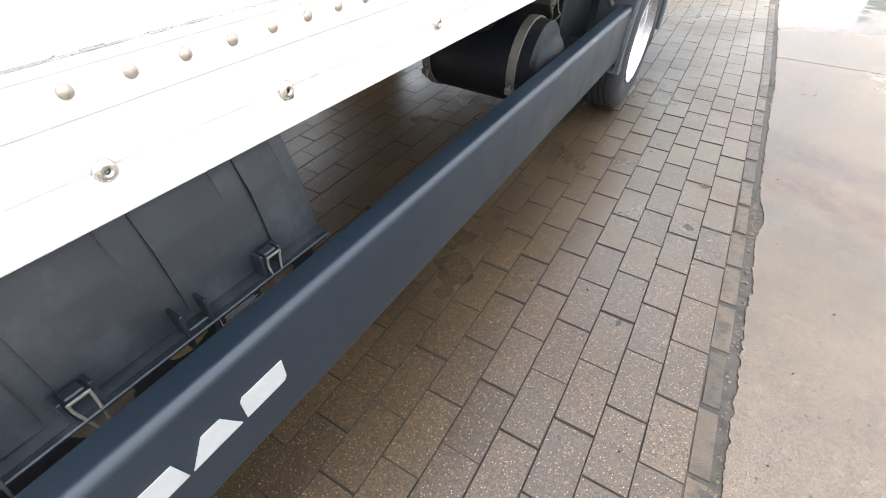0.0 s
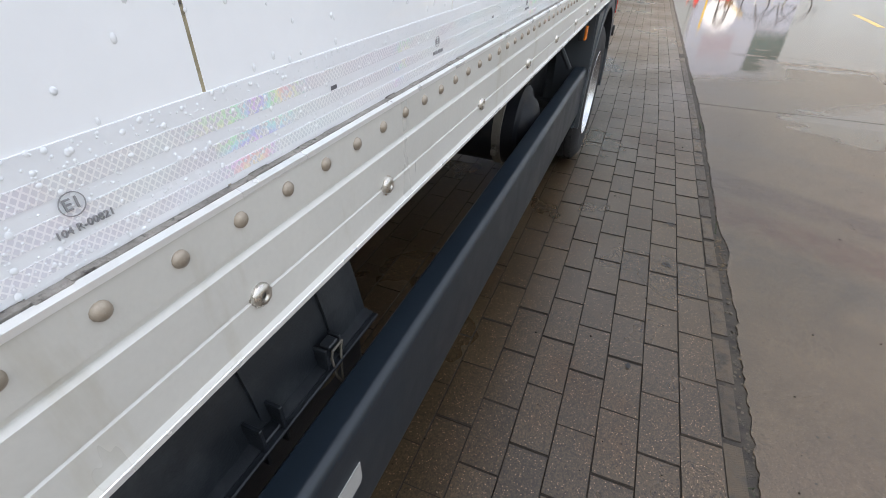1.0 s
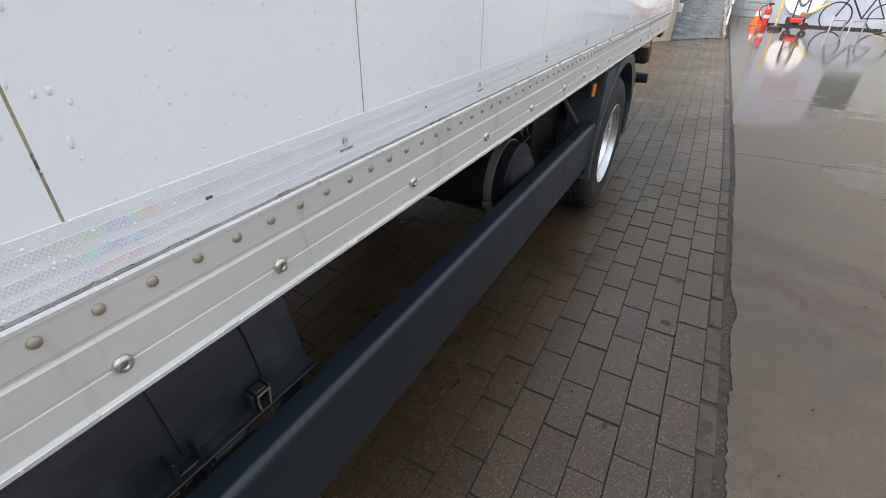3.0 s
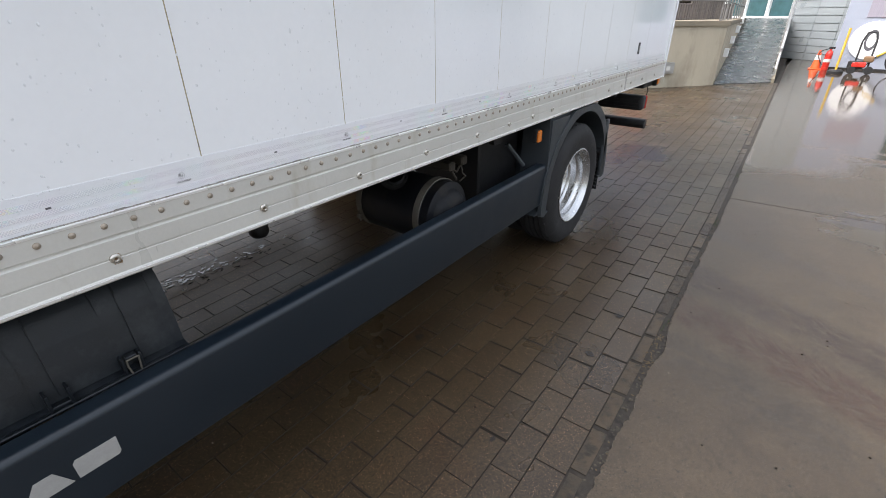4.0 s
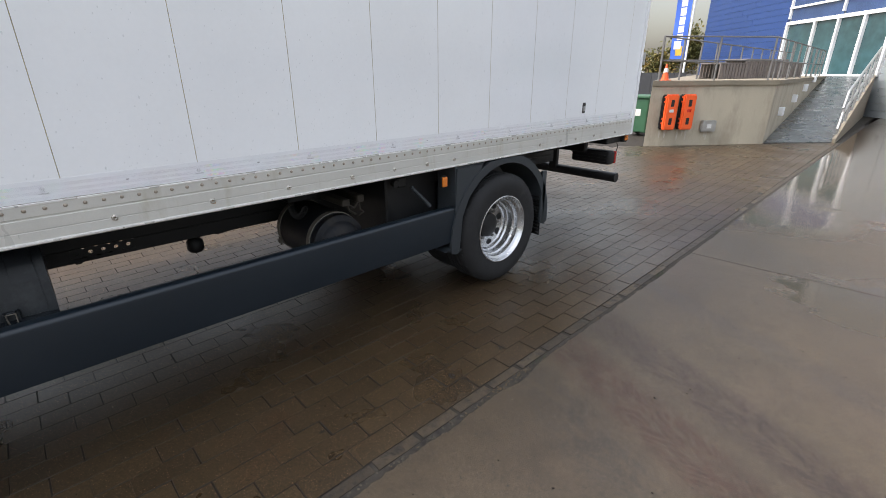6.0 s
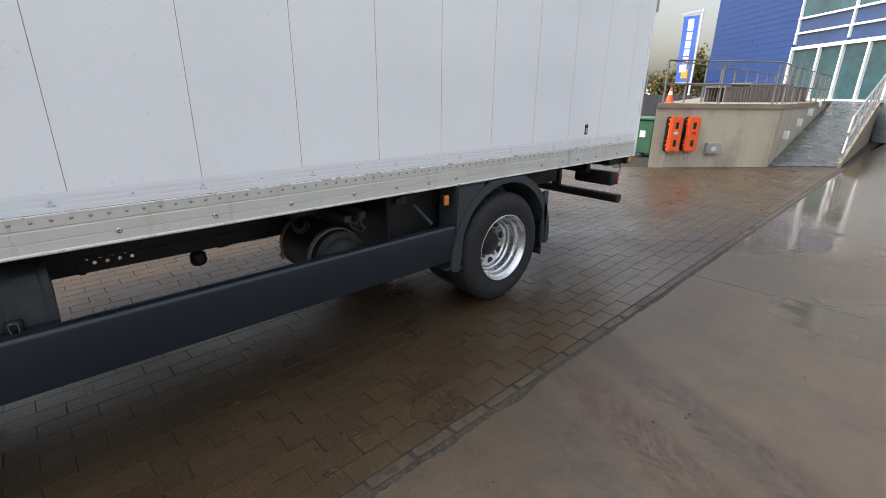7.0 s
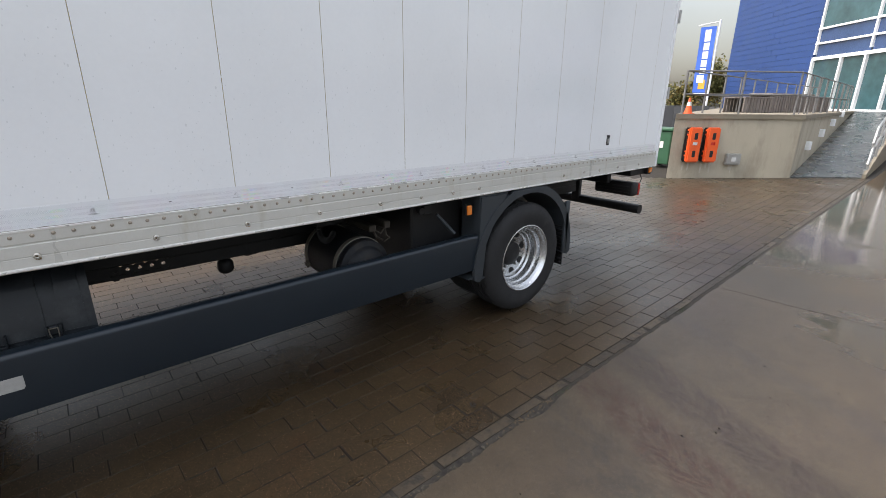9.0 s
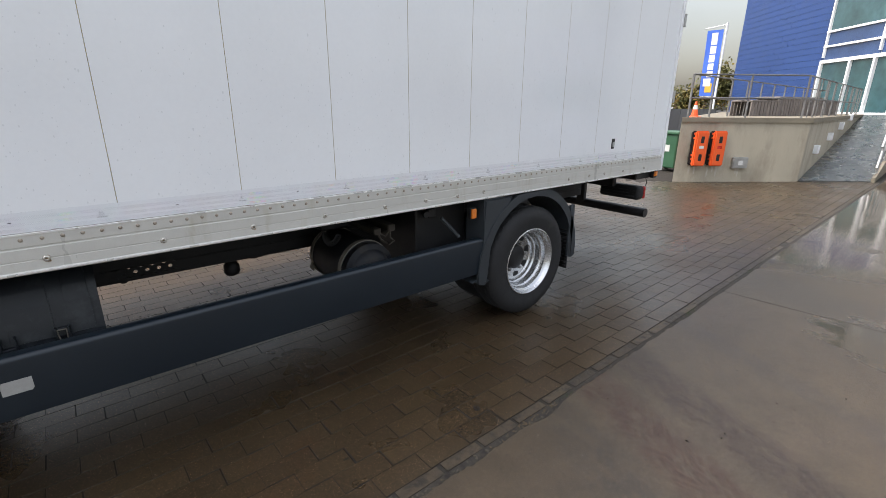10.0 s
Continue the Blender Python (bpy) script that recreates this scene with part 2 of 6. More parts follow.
def reflective_film(name):
    """White prismatic film: a fine diamond lattice, plain stripes between, with a thin film's play of colours and
    painted rainbow glints.
    """
    m = bpy.data.materials.new(name)
    m.use_nodes = True
    t = m.node_tree
    bsdf = t.nodes["Principled BSDF"]
    geo = t.nodes.new("ShaderNodeNewGeometry")
    sep = t.nodes.new("ShaderNodeSeparateXYZ")
    t.links.new(geo.outputs["Position"], sep.inputs[0])

    def math_node(op, a, b=None, c=None):
        n = t.nodes.new("ShaderNodeMath")
        n.operation = op
        for i, v in enumerate((a, b, c)):
            if v is None:
                continue
            if hasattr(v, "links"):
                t.links.new(v, n.inputs[i])
            else:
                n.inputs[i].default_value = v
        return n.outputs[0]

    pitch = 0.0046
    lines = []
    for sign in (1, -1):
        along = math_node("MULTIPLY_ADD", sep.outputs[2], 0.8 * sign, sep.outputs[1])
        part_of = math_node("FRACT", math_node("MULTIPLY", along, 1 / pitch))
        lines.append(math_node("LESS_THAN", part_of, 0.26))
    lattice = math_node("MAXIMUM", *lines)
    cloud = noise_tex(t, 14.0, 3.0)
    cell = mix_color(t, cloud, (0.62, 0.64, 0.68), (0.78, 0.79, 0.82))
    col = mix_color(t, lattice, cell, (0.88, 0.89, 0.90))
    # rainbow glints of the prisms, painted into the base colour in scattered patches
    prism = node(t, "ShaderNodeTexVoronoi", Scale=330.0)
    t.links.new(geo.outputs["Position"], prism.inputs["Vector"])
    hue = t.nodes.new("ShaderNodeSeparateColor")
    t.links.new(prism.outputs["Color"], hue.inputs[0])
    painted_bow = t.nodes.new("ShaderNodeCombineColor")
    painted_bow.mode = "HSV"
    drift = math_node("FRACT", math_node("MULTIPLY_ADD", noise_tex(t, 16.0, 1.0), 3.0, math_node("MULTIPLY", hue.outputs[0], 0.10)))
    t.links.new(drift, painted_bow.inputs[0])
    painted_bow.inputs[1].default_value, painted_bow.inputs[2].default_value = 0.42, 0.97
    glint_patch = math_node("MULTIPLY", ramp(t, noise_tex(t, 6.5, 2.0, 0.5), 0.56, 0.66), ramp(t, hue.outputs[1], 0.25, 0.6))
    col = mix_color(t, math_node("MULTIPLY", glint_patch, 0.6), col, painted_bow.outputs[0])
    t.links.new(col, bsdf.inputs["Base Color"])
    bsdf.inputs["Roughness"].default_value = 0.16
    bsdf.inputs["Coat Weight"].default_value = 0.4
    broad = noise_tex(t, 9.0, 2.0, 0.5)
    v = node(t, "ShaderNodeTexVoronoi", Scale=420.0)
    t.links.new(geo.outputs["Position"], v.inputs["Vector"])
    tint = t.nodes.new("ShaderNodeSeparateColor")
    t.links.new(v.outputs["Color"], tint.inputs[0])
    depth = t.nodes.new("ShaderNodeMapRange")
    depth.inputs["To Min"].default_value, depth.inputs["To Max"].default_value = 400.0, 540.0
    t.links.new(ramp(t, broad, 0.35, 0.65), depth.inputs["Value"])
    t.links.new(depth.outputs[0], bsdf.inputs["Thin Film Thickness"])
    bsdf.inputs["Thin Film IOR"].default_value = 1.5
    bsdf.inputs["IOR"].default_value = 1.55
    bsdf.inputs["Specular IOR Level"].default_value = 1.0
    b = node(t, "ShaderNodeBump", Strength=0.5, Distance=0.0008)
    t.links.new(tint.outputs[1], b.inputs["Height"])
    t.links.new(b.outputs[0], bsdf.inputs["Normal"])
    return m


WHITE_PAINT = surface("white_panel_paint", (0.87, 0.885, 0.905), 0.16, 0, 0.03, 1.2, 60, 0.0, rough_vary=0.06, coat=0.6)
SEAM_DARK = surface("grimy_sealant", (0.36, 0.31, 0.20), 0.8, 0, 0.4, 20, 200, 0.2, (0.05, 0.045, 0.04), (0.56, 0.66), 40)
SKIRT = surface("weathered_white_aluminium", (0.585, 0.575, 0.535), 0.34, 0.12, 0.05, 3.0, 160, 0.02, (0.44, 0.41, 0.33), (0.56, 0.80), 7.0, stretch=(1, 1.6, 0.35))
SKIRT_EDGE = surface("pale_aluminium", (0.82, 0.82, 0.80), 0.3, 0.5, 0.08, 8, 200)
GRIME = surface("grimy_ledge", (0.27, 0.25, 0.225), 0.9, 0, 0.4, 40, 250, 0.3, (0.05, 0.045, 0.04), (0.56, 0.64), 70)
POST = surface("cream_corner_post", (0.57, 0.55, 0.48), 0.30, 0.05, 0.05, 2.0, 100, 0.0, (0.45, 0.42, 0.34), (0.52, 0.72), 5.0, stretch=(9, 9, 0.6))
RUSTY = surface("mossy_brown_casting", (0.092, 0.060, 0.030), 0.65, 0, 0.4, 60, 330, 0.3, (0.026, 0.018, 0.012), (0.46, 0.6), 130)
MOSS = surface("moss", (0.030, 0.052, 0.013), 0.95, 0, 0.5, 60, 300, 0.5)
RIVET_METAL = surface("dull_rivet", (0.36, 0.31, 0.25), 0.5, 0.5, 0.25, 60, 300)
BOLT_METAL = surface("steel_bolt", (0.55, 0.52, 0.47), 0.3, 0.9, 0.2, 80, 300)
RUST = surface("rust", (0.34, 0.235, 0.135), 0.9, 0, 0.4, 60, 300, 0.2)
GUARD = surface("dark_grey_guard_paint", (0.011, 0.0175, 0.025), 0.36, 0, 0.10, 3, 200, 0.03, (0.035, 0.038, 0.042), (0.62, 0.9), 8)
FENDER = surface("grey_plastic", (0.030, 0.036, 0.042), 0.5, 0, 0.12, 5, 220, 0.1, (0.055, 0.055, 0.052), (0.6, 0.9), 6)
LID = surface("dark_grey_plastic_lid", (0.0085, 0.0115, 0.0155), 0.5, 0, 0.25, 6, 260, 0.1, (0.034, 0.038, 0.042), (0.5, 0.72), 9)
CHASSIS = surface("black_chassis_paint", (0.010, 0.010, 0.011), 0.55, 0, 0.3, 8, 200, 0.1, (0.03, 0.025, 0.02), (0.6, 0.85), 6)
TANK = surface("dusty_black_tank", (0.006, 0.007, 0.010), 0.55, 0, 0.25, 5, 200, 0.06, (0.040, 0.034, 0.026), (0.55, 0.85), 5, specular=0.3)
STRAP = surface("worn_strap", (0.16, 0.145, 0.12), 0.6, 0.3, 0.3, 20, 200, 0.1)
MUD = surface("dried_mud", (0.16, 0.125, 0.085), 0.95, 0, 0.3, 30, 250, 0.4)
TYRE = surface("worn_tyre_rubber", (0.014, 0.014, 0.015), 0.75, 0, 0.2, 12, 250, 0.15, (0.05, 0.046, 0.04), (0.6, 0.85), 8)
RIM = surface("brushed_rim", (0.58, 0.585, 0.59), 0.24, 0.9, 0.05, 30, 300, 0.0, (0.40, 0.39, 0.37), (0.68, 0.9), 9, rough_vary=0.05)
LETTER = surface("pale_grey_plate", (0.34, 0.335, 0.32), 0.5, 0, 0.08, 30, 200)
BLACK = surface("black_rubber", (0.012, 0.012, 0.013), 0.6, 0, 0.2, 20, 200)
AMBER = surface("amber_lens", (0.75, 0.20, 0.015), 0.18, 0, 0.1, 40, 200, coat=0.5)
RED_LENS = surface("red_lens", (0.45, 0.02, 0.015), 0.18, 0, 0.1, 40, 200, coat=0.5)
STEEL = surface("galvanised_steel", (0.42, 0.42, 0.41), 0.42, 0.7, 0.15, 12, 200)
DARK_STEEL = surface("grey_rail_paint", (0.16, 0.155, 0.15), 0.5, 0.3, 0.15, 10, 200)
LABEL_WHITE = surface("printed_white", (0.62, 0.62, 0.60), 0.6, 0, 0.1, 40, 200)
INK = surface("ink", (0.09, 0.09, 0.10), 0.6)
FADED_INK = surface("faded_ink", (0.30, 0.30, 0.31), 0.6)
FILM = reflective_film("prismatic_film")
FILM_PLAIN = surface("plain_film_stripe", (0.80, 0.815, 0.84), 0.18, 0, 0.04, 10, 200, coat=0.5)
DROPS = water("water_drops")
PAVER = aggregate("wet_concrete_paver", (0.046, 0.0315, 0.0165), (0.135, 0.085, 0.052), (0.006, 0.0045, 0.003), (0.052, 0.028, 0.0115))
JOINT = surface("dark_joint_sand", (0.015, 0.011, 0.007), 0.9, 0, 0.4, 12, 200, 0.3)
CONCRETE = wet_ground("wet_yard_concrete", (0.070, 0.0505, 0.0305), (0.048, 0.0345, 0.0215), 0.38, 0.50, 0.32, 0.025, 300, 0.25, 0.0, 0.0, (0.080, 0.056, 0.037), True)
EDGE_BLOCK = surface("cut_edge_block", (0.060, 0.044, 0.027), 0.5, 0, 0.5, 24, 260, 0.5, (0.022, 0.016, 0.011), (0.48, 0.62), 22, random=0.4)
JOINT_EDGE = surface("dirty_paver_edge", (0.022, 0.016, 0.010), 0.75, 0, 0.4, 20, 260, 0.2)
STONE = surface("crumbled_concrete", (0.065, 0.054, 0.040), 0.7, 0, 0.3, 30, 150, 0.4, (0.05, 0.045, 0.038), (0.5, 0.7), 20, random=0.3)
WALL_CONCRETE = surface("cast_concrete", (0.42, 0.375, 0.29), 0.75, 0, 0.12, 1.5, 90, 0.08, (0.25, 0.215, 0.16), (0.5, 0.75), 2.0, stretch=(1, 1, 0.4))
CAP_CONCRETE = surface("damp_concrete_edge", (0.22, 0.19, 0.14), 0.8, 0, 0.2, 3, 120, 0.15)
RAMP_DECK = surface("wet_ramp_deck", (0.075, 0.080, 0.080), 0.3, 0, 0.3, 4, 150, 0.1, (0.045, 0.048, 0.048), (0.5, 0.7), 3, rough_vary=0.15)
BLUE = surface("blue_cladding", (0.024, 0.060, 0.195), 0.4, 0.1, 0.08, 1.5, 80)
GREY_TILE = surface("pale_grey_cladding", (0.27, 0.30, 0.315), 0.35, 0.1, 0.05, 2, 80)
PANEL_PALE = surface("pale_blue_panel", (0.32, 0.35, 0.42), 0.35, 0, 0.06, 1.5, 80)
WHITE_FRAME = surface("white_window_frame", (0.80, 0.81, 0.82), 0.35, 0, 0.04, 4, 80)
PANE = surface("dark_window_pane", (0.035, 0.085, 0.095), 0.04, 0, 0.5, 0.9, 4, rough_vary=0.02, specular=0.9)
ORANGE = surface("orange_plastic", (0.80, 0.115, 0.025), 0.4, 0, 0.06, 10, 150)
RED = surface("red_enamel", (0.55, 0.03, 0.02), 0.3, 0, 0.08, 10, 150)
YELLOW = surface("yellow_paint", (0.62, 0.40, 0.05), 0.6, 0, 0.15, 10, 150)
MARKING = surface("worn_yellow_marking", (0.36, 0.24, 0.045), 0.35, 0, 0.3, 5, 120, 0.05, (0.10, 0.075, 0.045), (0.50, 0.64), 6)
BANNER_BLUE = surface("blue_banner_cloth", (0.045, 0.13, 0.55), 0.7, 0, 0.08, 4, 200)
BANNER_WHITE = surface("white_banner_print", (0.78, 0.78, 0.78), 0.7)
GREEN = surface("green_plastic", (0.03, 0.10, 0.05), 0.5, 0, 0.1, 8, 150)
WOOD = surface("weathered_grey_slats", (0.19, 0.165, 0.15), 0.75, 0, 0.2, 10, 150, 0.1, random=0.15)
DARK_FENCE = surface("dark_slate_fence", (0.035, 0.038, 0.042), 0.7, 0, 0.2, 6, 120, random=0.2)
BRICK_FAR = surface("far_brown_brick", (0.14, 0.085, 0.06), 0.85, 0, 0.2, 6, 60)
ROOF_FAR = surface("far_dark_roof", (0.045, 0.042, 0.045), 0.8, 0, 0.2, 6, 60)
LEAF = surface("autumn_leaves", (0.095, 0.095, 0.024), 0.7, 0, 0.4, 2.2, 60, 0, (0.26, 0.155, 0.025), (0.5, 0.65), 1.2, random=0.3)
BARK = surface("bark", (0.09, 0.07, 0.05), 0.9, 0, 0.3, 10, 90, 0.4)


# ---- building tools ----
def box(bm, lo, hi, bevel=0.0, seg=1):
    """A box between two corners, its edges bevelled."""
    lo, hi = Vector(lo), Vector(hi)
    made = bmesh.ops.create_cube(bm, size=1.0, matrix=Matrix.Translation((lo + hi) / 2) @ Matrix.Diagonal((*(hi - lo), 1)))
    if bevel:
        edges = list({e for v in made["verts"] for e in v.link_edges})
        bmesh.ops.bevel(bm, geom=edges, offset=bevel, segments=seg, affect="EDGES", profile=0.5)
    return bm


def slab(bm, points, z0, z1):
    """An upright prism over a polygon."""
    low = [bm.verts.new((x, y, z0)) for x, y in points]
    high = [bm.verts.new((x, y, z1)) for x, y in points]
    n = len(points)
    bm.faces.new(list(reversed(low)))
    bm.faces.new(high)
    for i in range(n):
        bm.faces.new((low[i], low[(i + 1) % n], high[(i + 1) % n], high[i]))
    return bm


def rod(bm, a, b, radius, sides=10, radius_end=None):
    """A round bar from a to b."""
    a, b = Vector(a), Vector(b)
    turn = (b - a).to_track_quat("Z", "Y").to_matrix().to_4x4()
    bmesh.ops.create_cone(bm, cap_ends=True, segments=sides, radius1=radius, radius2=radius if radius_end is None else radius_end,
                          depth=(b - a).length, matrix=Matrix.Translation((a + b) / 2) @ turn)
    return bm


def pipe(bm, points, radius, sides=8):
    for a, b in zip(points, points[1:]):
        rod(bm, a, b, radius, sides)
    for p in points[1:-1]:
        bmesh.ops.create_uvsphere(bm, u_segments=sides, v_segments=5, radius=radius, matrix=Matrix.Translation(p))
    return bm


def sweep(bm, profile, y0, y1, closed=True, tilt=0.0, pieces=1):
    """A profile of (x, z), swept along y; tilt raises it per metre."""
    rings = []
    for i in range(pieces + 1):
        y = y0 + (y1 - y0) * i / pieces
        rings.append([bm.verts.new((x, y, z + tilt * (y - y0))) for x, z in profile])
    n = len(profile)
    for a, b in zip(rings, rings[1:]):
        for i in range(n if closed else n - 1):
            bm.faces.new((a[i], a[(i + 1) % n], b[(i + 1) % n], b[i]))
    if closed:
        bm.faces.new(rings[0])
        bm.faces.new(list(reversed(rings[-1])))
    return bm


def lathe(bm, profile, centre, axis="x", sides=48, caps=False):
    """A profile of (radius, along) turned about an axis through centre."""
    rings = []
    for r, s in profile:
        ring = []
        for i in range(sides):
            a = 2 * math.pi * i / sides
            c, d = r * math.cos(a), r * math.sin(a)
            p = {"x": (s, c, d), "y": (c, s, d), "z": (c, d, s)}[axis]
            ring.append(bm.verts.new(Vector(centre) + Vector(p)))
        rings.append(ring)
    for a, b in zip(rings, rings[1:]):
        for i in range(sides):
            bm.faces.new((a[i], a[(i + 1) % sides], b[(i + 1) % sides], b[i]))
    for ring in (rings[0], rings[-1]) if caps else ():
        bm.faces.new(ring)
    return bm


def thing(name, base, label, category, group="", kind=""):
    """A top-level thing: an Empty at its base."""
    ob = new(name)
    ob.location = base
    ob.empty_display_size = 0.1
    return tagged(ob, label, category, group, kind)


def root_of(ob):
    at = Vector()
    while ob is not None:
        at += ob.location
        ob = ob.parent
    return at


def part(name, bm, material, parent=None, label="", smooth=False):
    """Links a bmesh, drawn in the world's metres, as one mesh object under a thing or a part."""
    bmesh.ops.recalc_face_normals(bm, faces=bm.faces)
    mesh = bpy.data.meshes.new(name)
    if parent is not None:
        bmesh.ops.translate(bm, verts=bm.verts, vec=-root_of(parent))
    bm.to_mesh(mesh)
    bm.free()
    mesh.materials.append(material)
    for p in mesh.polygons:
        p.use_smooth = smooth
    if smooth:
        mesh.set_sharp_from_angle(angle=radians(38))
    ob = new(name, mesh)
    ob.parent = parent
    return tagged(ob, label) if label else ob


def piece(name, mesh, at, parent, turn=0.0, scale=(1, 1, 1)):
    """One of many alike pieces that share a mesh."""
    ob = new(name, mesh)
    ob.parent = parent
    ob.location = Vector(at) - root_of(parent)
    ob.rotation_euler = (0, 0, turn)
    ob.scale = scale
    return ob


def shared(name, bm, material, smooth=False):
    bmesh.ops.recalc_face_normals(bm, faces=bm.faces)
    mesh = bpy.data.meshes.new(name)
    bm.to_mesh(mesh)
    bm.free()
    mesh.materials.append(material)
    for p in mesh.polygons:
        p.use_smooth = smooth
    return mesh


def words(name, text, size, m, material, parent, label="", depth=0.0005):
    """Lettering in the built-in font, made a mesh."""
    curve = bpy.data.curves.new(name, "FONT")
    curve.body, curve.size, curve.extrude = text, size, depth
    curve.align_x, curve.align_y = "CENTER", "CENTER"
    tmp = new(name, curve)
    bpy.context.view_layer.update()
    mesh = bpy.data.meshes.new_from_object(tmp.evaluated_get(bpy.context.evaluated_depsgraph_get()))
    bpy.data.objects.remove(tmp)
    mesh.transform(Matrix.Translation(-root_of(parent)) @ m)
    mesh.materials.clear()
    mesh.materials.append(material)
    ob = new(name, mesh)
    ob.parent = parent
    return tagged(ob, label) if label else ob


SIDEWAYS = Matrix(((0, 0, 1, 0), (1, 0, 0, 0), (0, 1, 0, 0), (0, 0, 0, 1)))  # x of the text runs along y, its face looks to +x

# ---- ground ----
def lean_x(x, y):
    """The pavement runs a little askew to the lorry."""
    return x - 0.012 * (y - 2.0) - 0.016 * max(0.0, y - 5.0)


def ground_z(y):
    """The yard falls gently towards the lorry's cab."""
    return min(0.0, max(-0.0734, -0.04 + 0.0167 * (y - 3.0)))


def laid(bm):
    """Drops what is drawn on level ground to the sloping ground."""
    for v in bm.verts:
        v.co.z += ground_z(v.co.y)
    return bm


BENDS = (-12.0, 1.0, 5.395, 19.0)  # where the ground's slope changes


bm = bmesh.new()
slab(bm, [(-300, -200), (300, -200), (300, 400), (-300, 400)], -0.5, -0.12)
ground = part("ground", bm, JOINT)
for y0, y1 in zip(BENDS, BENDS[1:] + (150.0,)):
    bm = bmesh.new()
    slab(bm, [(-8.0, y0), (lean_x(0.732, y0), y0), (lean_x(0.732, y1), y1), (-8.0, y1)], -0.10, -0.0036)
    part("joint_bed", laid(bm), JOINT, ground)
tagged(ground, "dark sandy ground bed under the paving", "ground", kind="structure")

# yard slab with a crumbled edge towards the pavers
edge = []
y = -12.0
while y < 19.0:
    notch = 0.028 * math.exp(-((y - 3.2) / 0.10) ** 2) + 0.012 * math.exp(-((y - 2.75) / 0.10) ** 2)
    wob = 0.006 * noise.noise((y * 2.3, 0.4, 0)) + 0.008 * noise.noise((y * 9.0, 3.1, 0)) + 0.008 * noise.noise((y * 31.0, 7.7, 0)) + 0.005 * noise.noise((y * 83.0, 1.7, 0))
    edge.append((lean_x(0.818, y) + wob + notch, y))
    y += 0.007 if 1.0 < y < 8.0 else 0.08
yard = thing("yard_pavement", (2, 3, 0), "wet brown-grey concrete yard slab with puddles and a broken edge", "yard", kind="structure")
for y0, y1 in zip(BENDS, BENDS[1:]):
    bm = bmesh.new()
    run = [p for p in edge if y0 < p[1] < y1]
    slab(bm, [(run[0][0], y0)] + run + [(run[-1][0], y1), (120, y1), (120, y0)], -0.2, 0.0)
    part("slab", laid(bm), CONCRETE, yard)
bm = bmesh.new()
slab(bm, [(lean_x(0.81, 19), 19.0), (120, 19.0), (120, 150), (lean_x(0.81, 19), 150)], -0.2, -0.002)
part("far_slab", bm, CONCRETE, yard)
# grit that fills the open joint
GRIT = surface("packed_grit", (0.040, 0.034, 0.027), 0.85, 0, 0.5, 30, 220, 0.5, (0.016, 0.014, 0.012), (0.45, 0.65), 25)
for y0, y1 in zip(BENDS, BENDS[1:]):
    bm = bmesh.new()
    slab(bm, [(lean_x(0.70, y0), y0), (lean_x(0.88, y0), y0), (lean_x(0.88, y1), y1), (lean_x(0.70, y1), y1)], -0.05, -0.0055)
    part("joint_grit", laid(bm), GRIT, yard, "dark grit packed in the open joint")
# joint across the slab
bm = bmesh.new()
pts = [(lean_x(0.82, 5.5) + 0.5 * i, 5.51 + 0.034 * i + 0.012 * noise.noise((i * 1.7, 0, 0))) for i in range(24)]
for (xa, ya), (xb, yb) in zip(pts, pts[1:]):
    slab(bm, [(xa, ya), (xb, yb), (xb, yb + 0.0032), (xa, ya + 0.0032)], -0.01, 0.0012)
part("slab_joint", bm, JOINT, yard, "narrow dark saw-cut joint")
for (xa, ya), (xb, yb) in (((3.62, 8.1), (3.70, 10.9)), ((3.72, 11.6), (3.76, 13.2)), ((3.90, 15.9), (3.45, 17.6)), ((7.2, 17.5), (7.9, 27.0))):
    bm = bmesh.new()
    slab(bm, [(xa, ya), (xa + 0.10, ya), (xb + 0.10, yb), (xb, yb)], -0.005, 0.002)
    part("marking_line", bm, MARKING, yard, "worn yellow marking line")

# ---- lorry ----
lorry = thing("box_truck", (-1.19, 3.3, 0), "white box truck with riveted aluminium skirt, parked on wet pavers", "truck")
BOLTS = [1.065, 1.275, 1.49, 1.83, 2.162, 2.488, 2.819, 3.081, 3.31, 3.522, 4.372, 4.625, 4.832, 5.10, 5.443]
SEAMS = [1.124, 1.286] + [1.714 + 0.424 * i for i in range(10)]
FRONT, REAR, TOP = 1.047, 5.78, 3.25

bm = bmesh.new()
box(bm, (-2.37, 1.048, 0.93), (-0.024, REAR - 0.03, TOP))
part("body_core", bm, SEAM_DARK, lorry)
bm = bmesh.new()
box(bm, (-2.34, 1.048, 0.872), (-0.03, REAR - 0.02, 0.93))
part("floor_underside", bm, CHASSIS, lorry, "dark underside of the load floor")
bm = bmesh.new()
box(bm, (-2.40, 0.99, TOP), (0.0, REAR, TOP + 0.05), 0.01)
part("roof", bm, WHITE_PAINT, lorry)
bm = bmesh.new()
box(bm, (-2.40, 1.0, 0.88), (-2.37, REAR, TOP))
part("far_side_panel", bm, WHITE_PAINT, lorry)
bounds = [1.062] + SEAMS[1:] + [REAR - 0.03]
for a, b in zip(bounds, bounds[1:]):
    bm = bmesh.new()
    box(bm, (-0.030, a + 0.0013, 0.985), (-0.018, b - 0.0013, TOP), 0.0006)
    part("side_panel", bm, WHITE_PAINT, lorry)
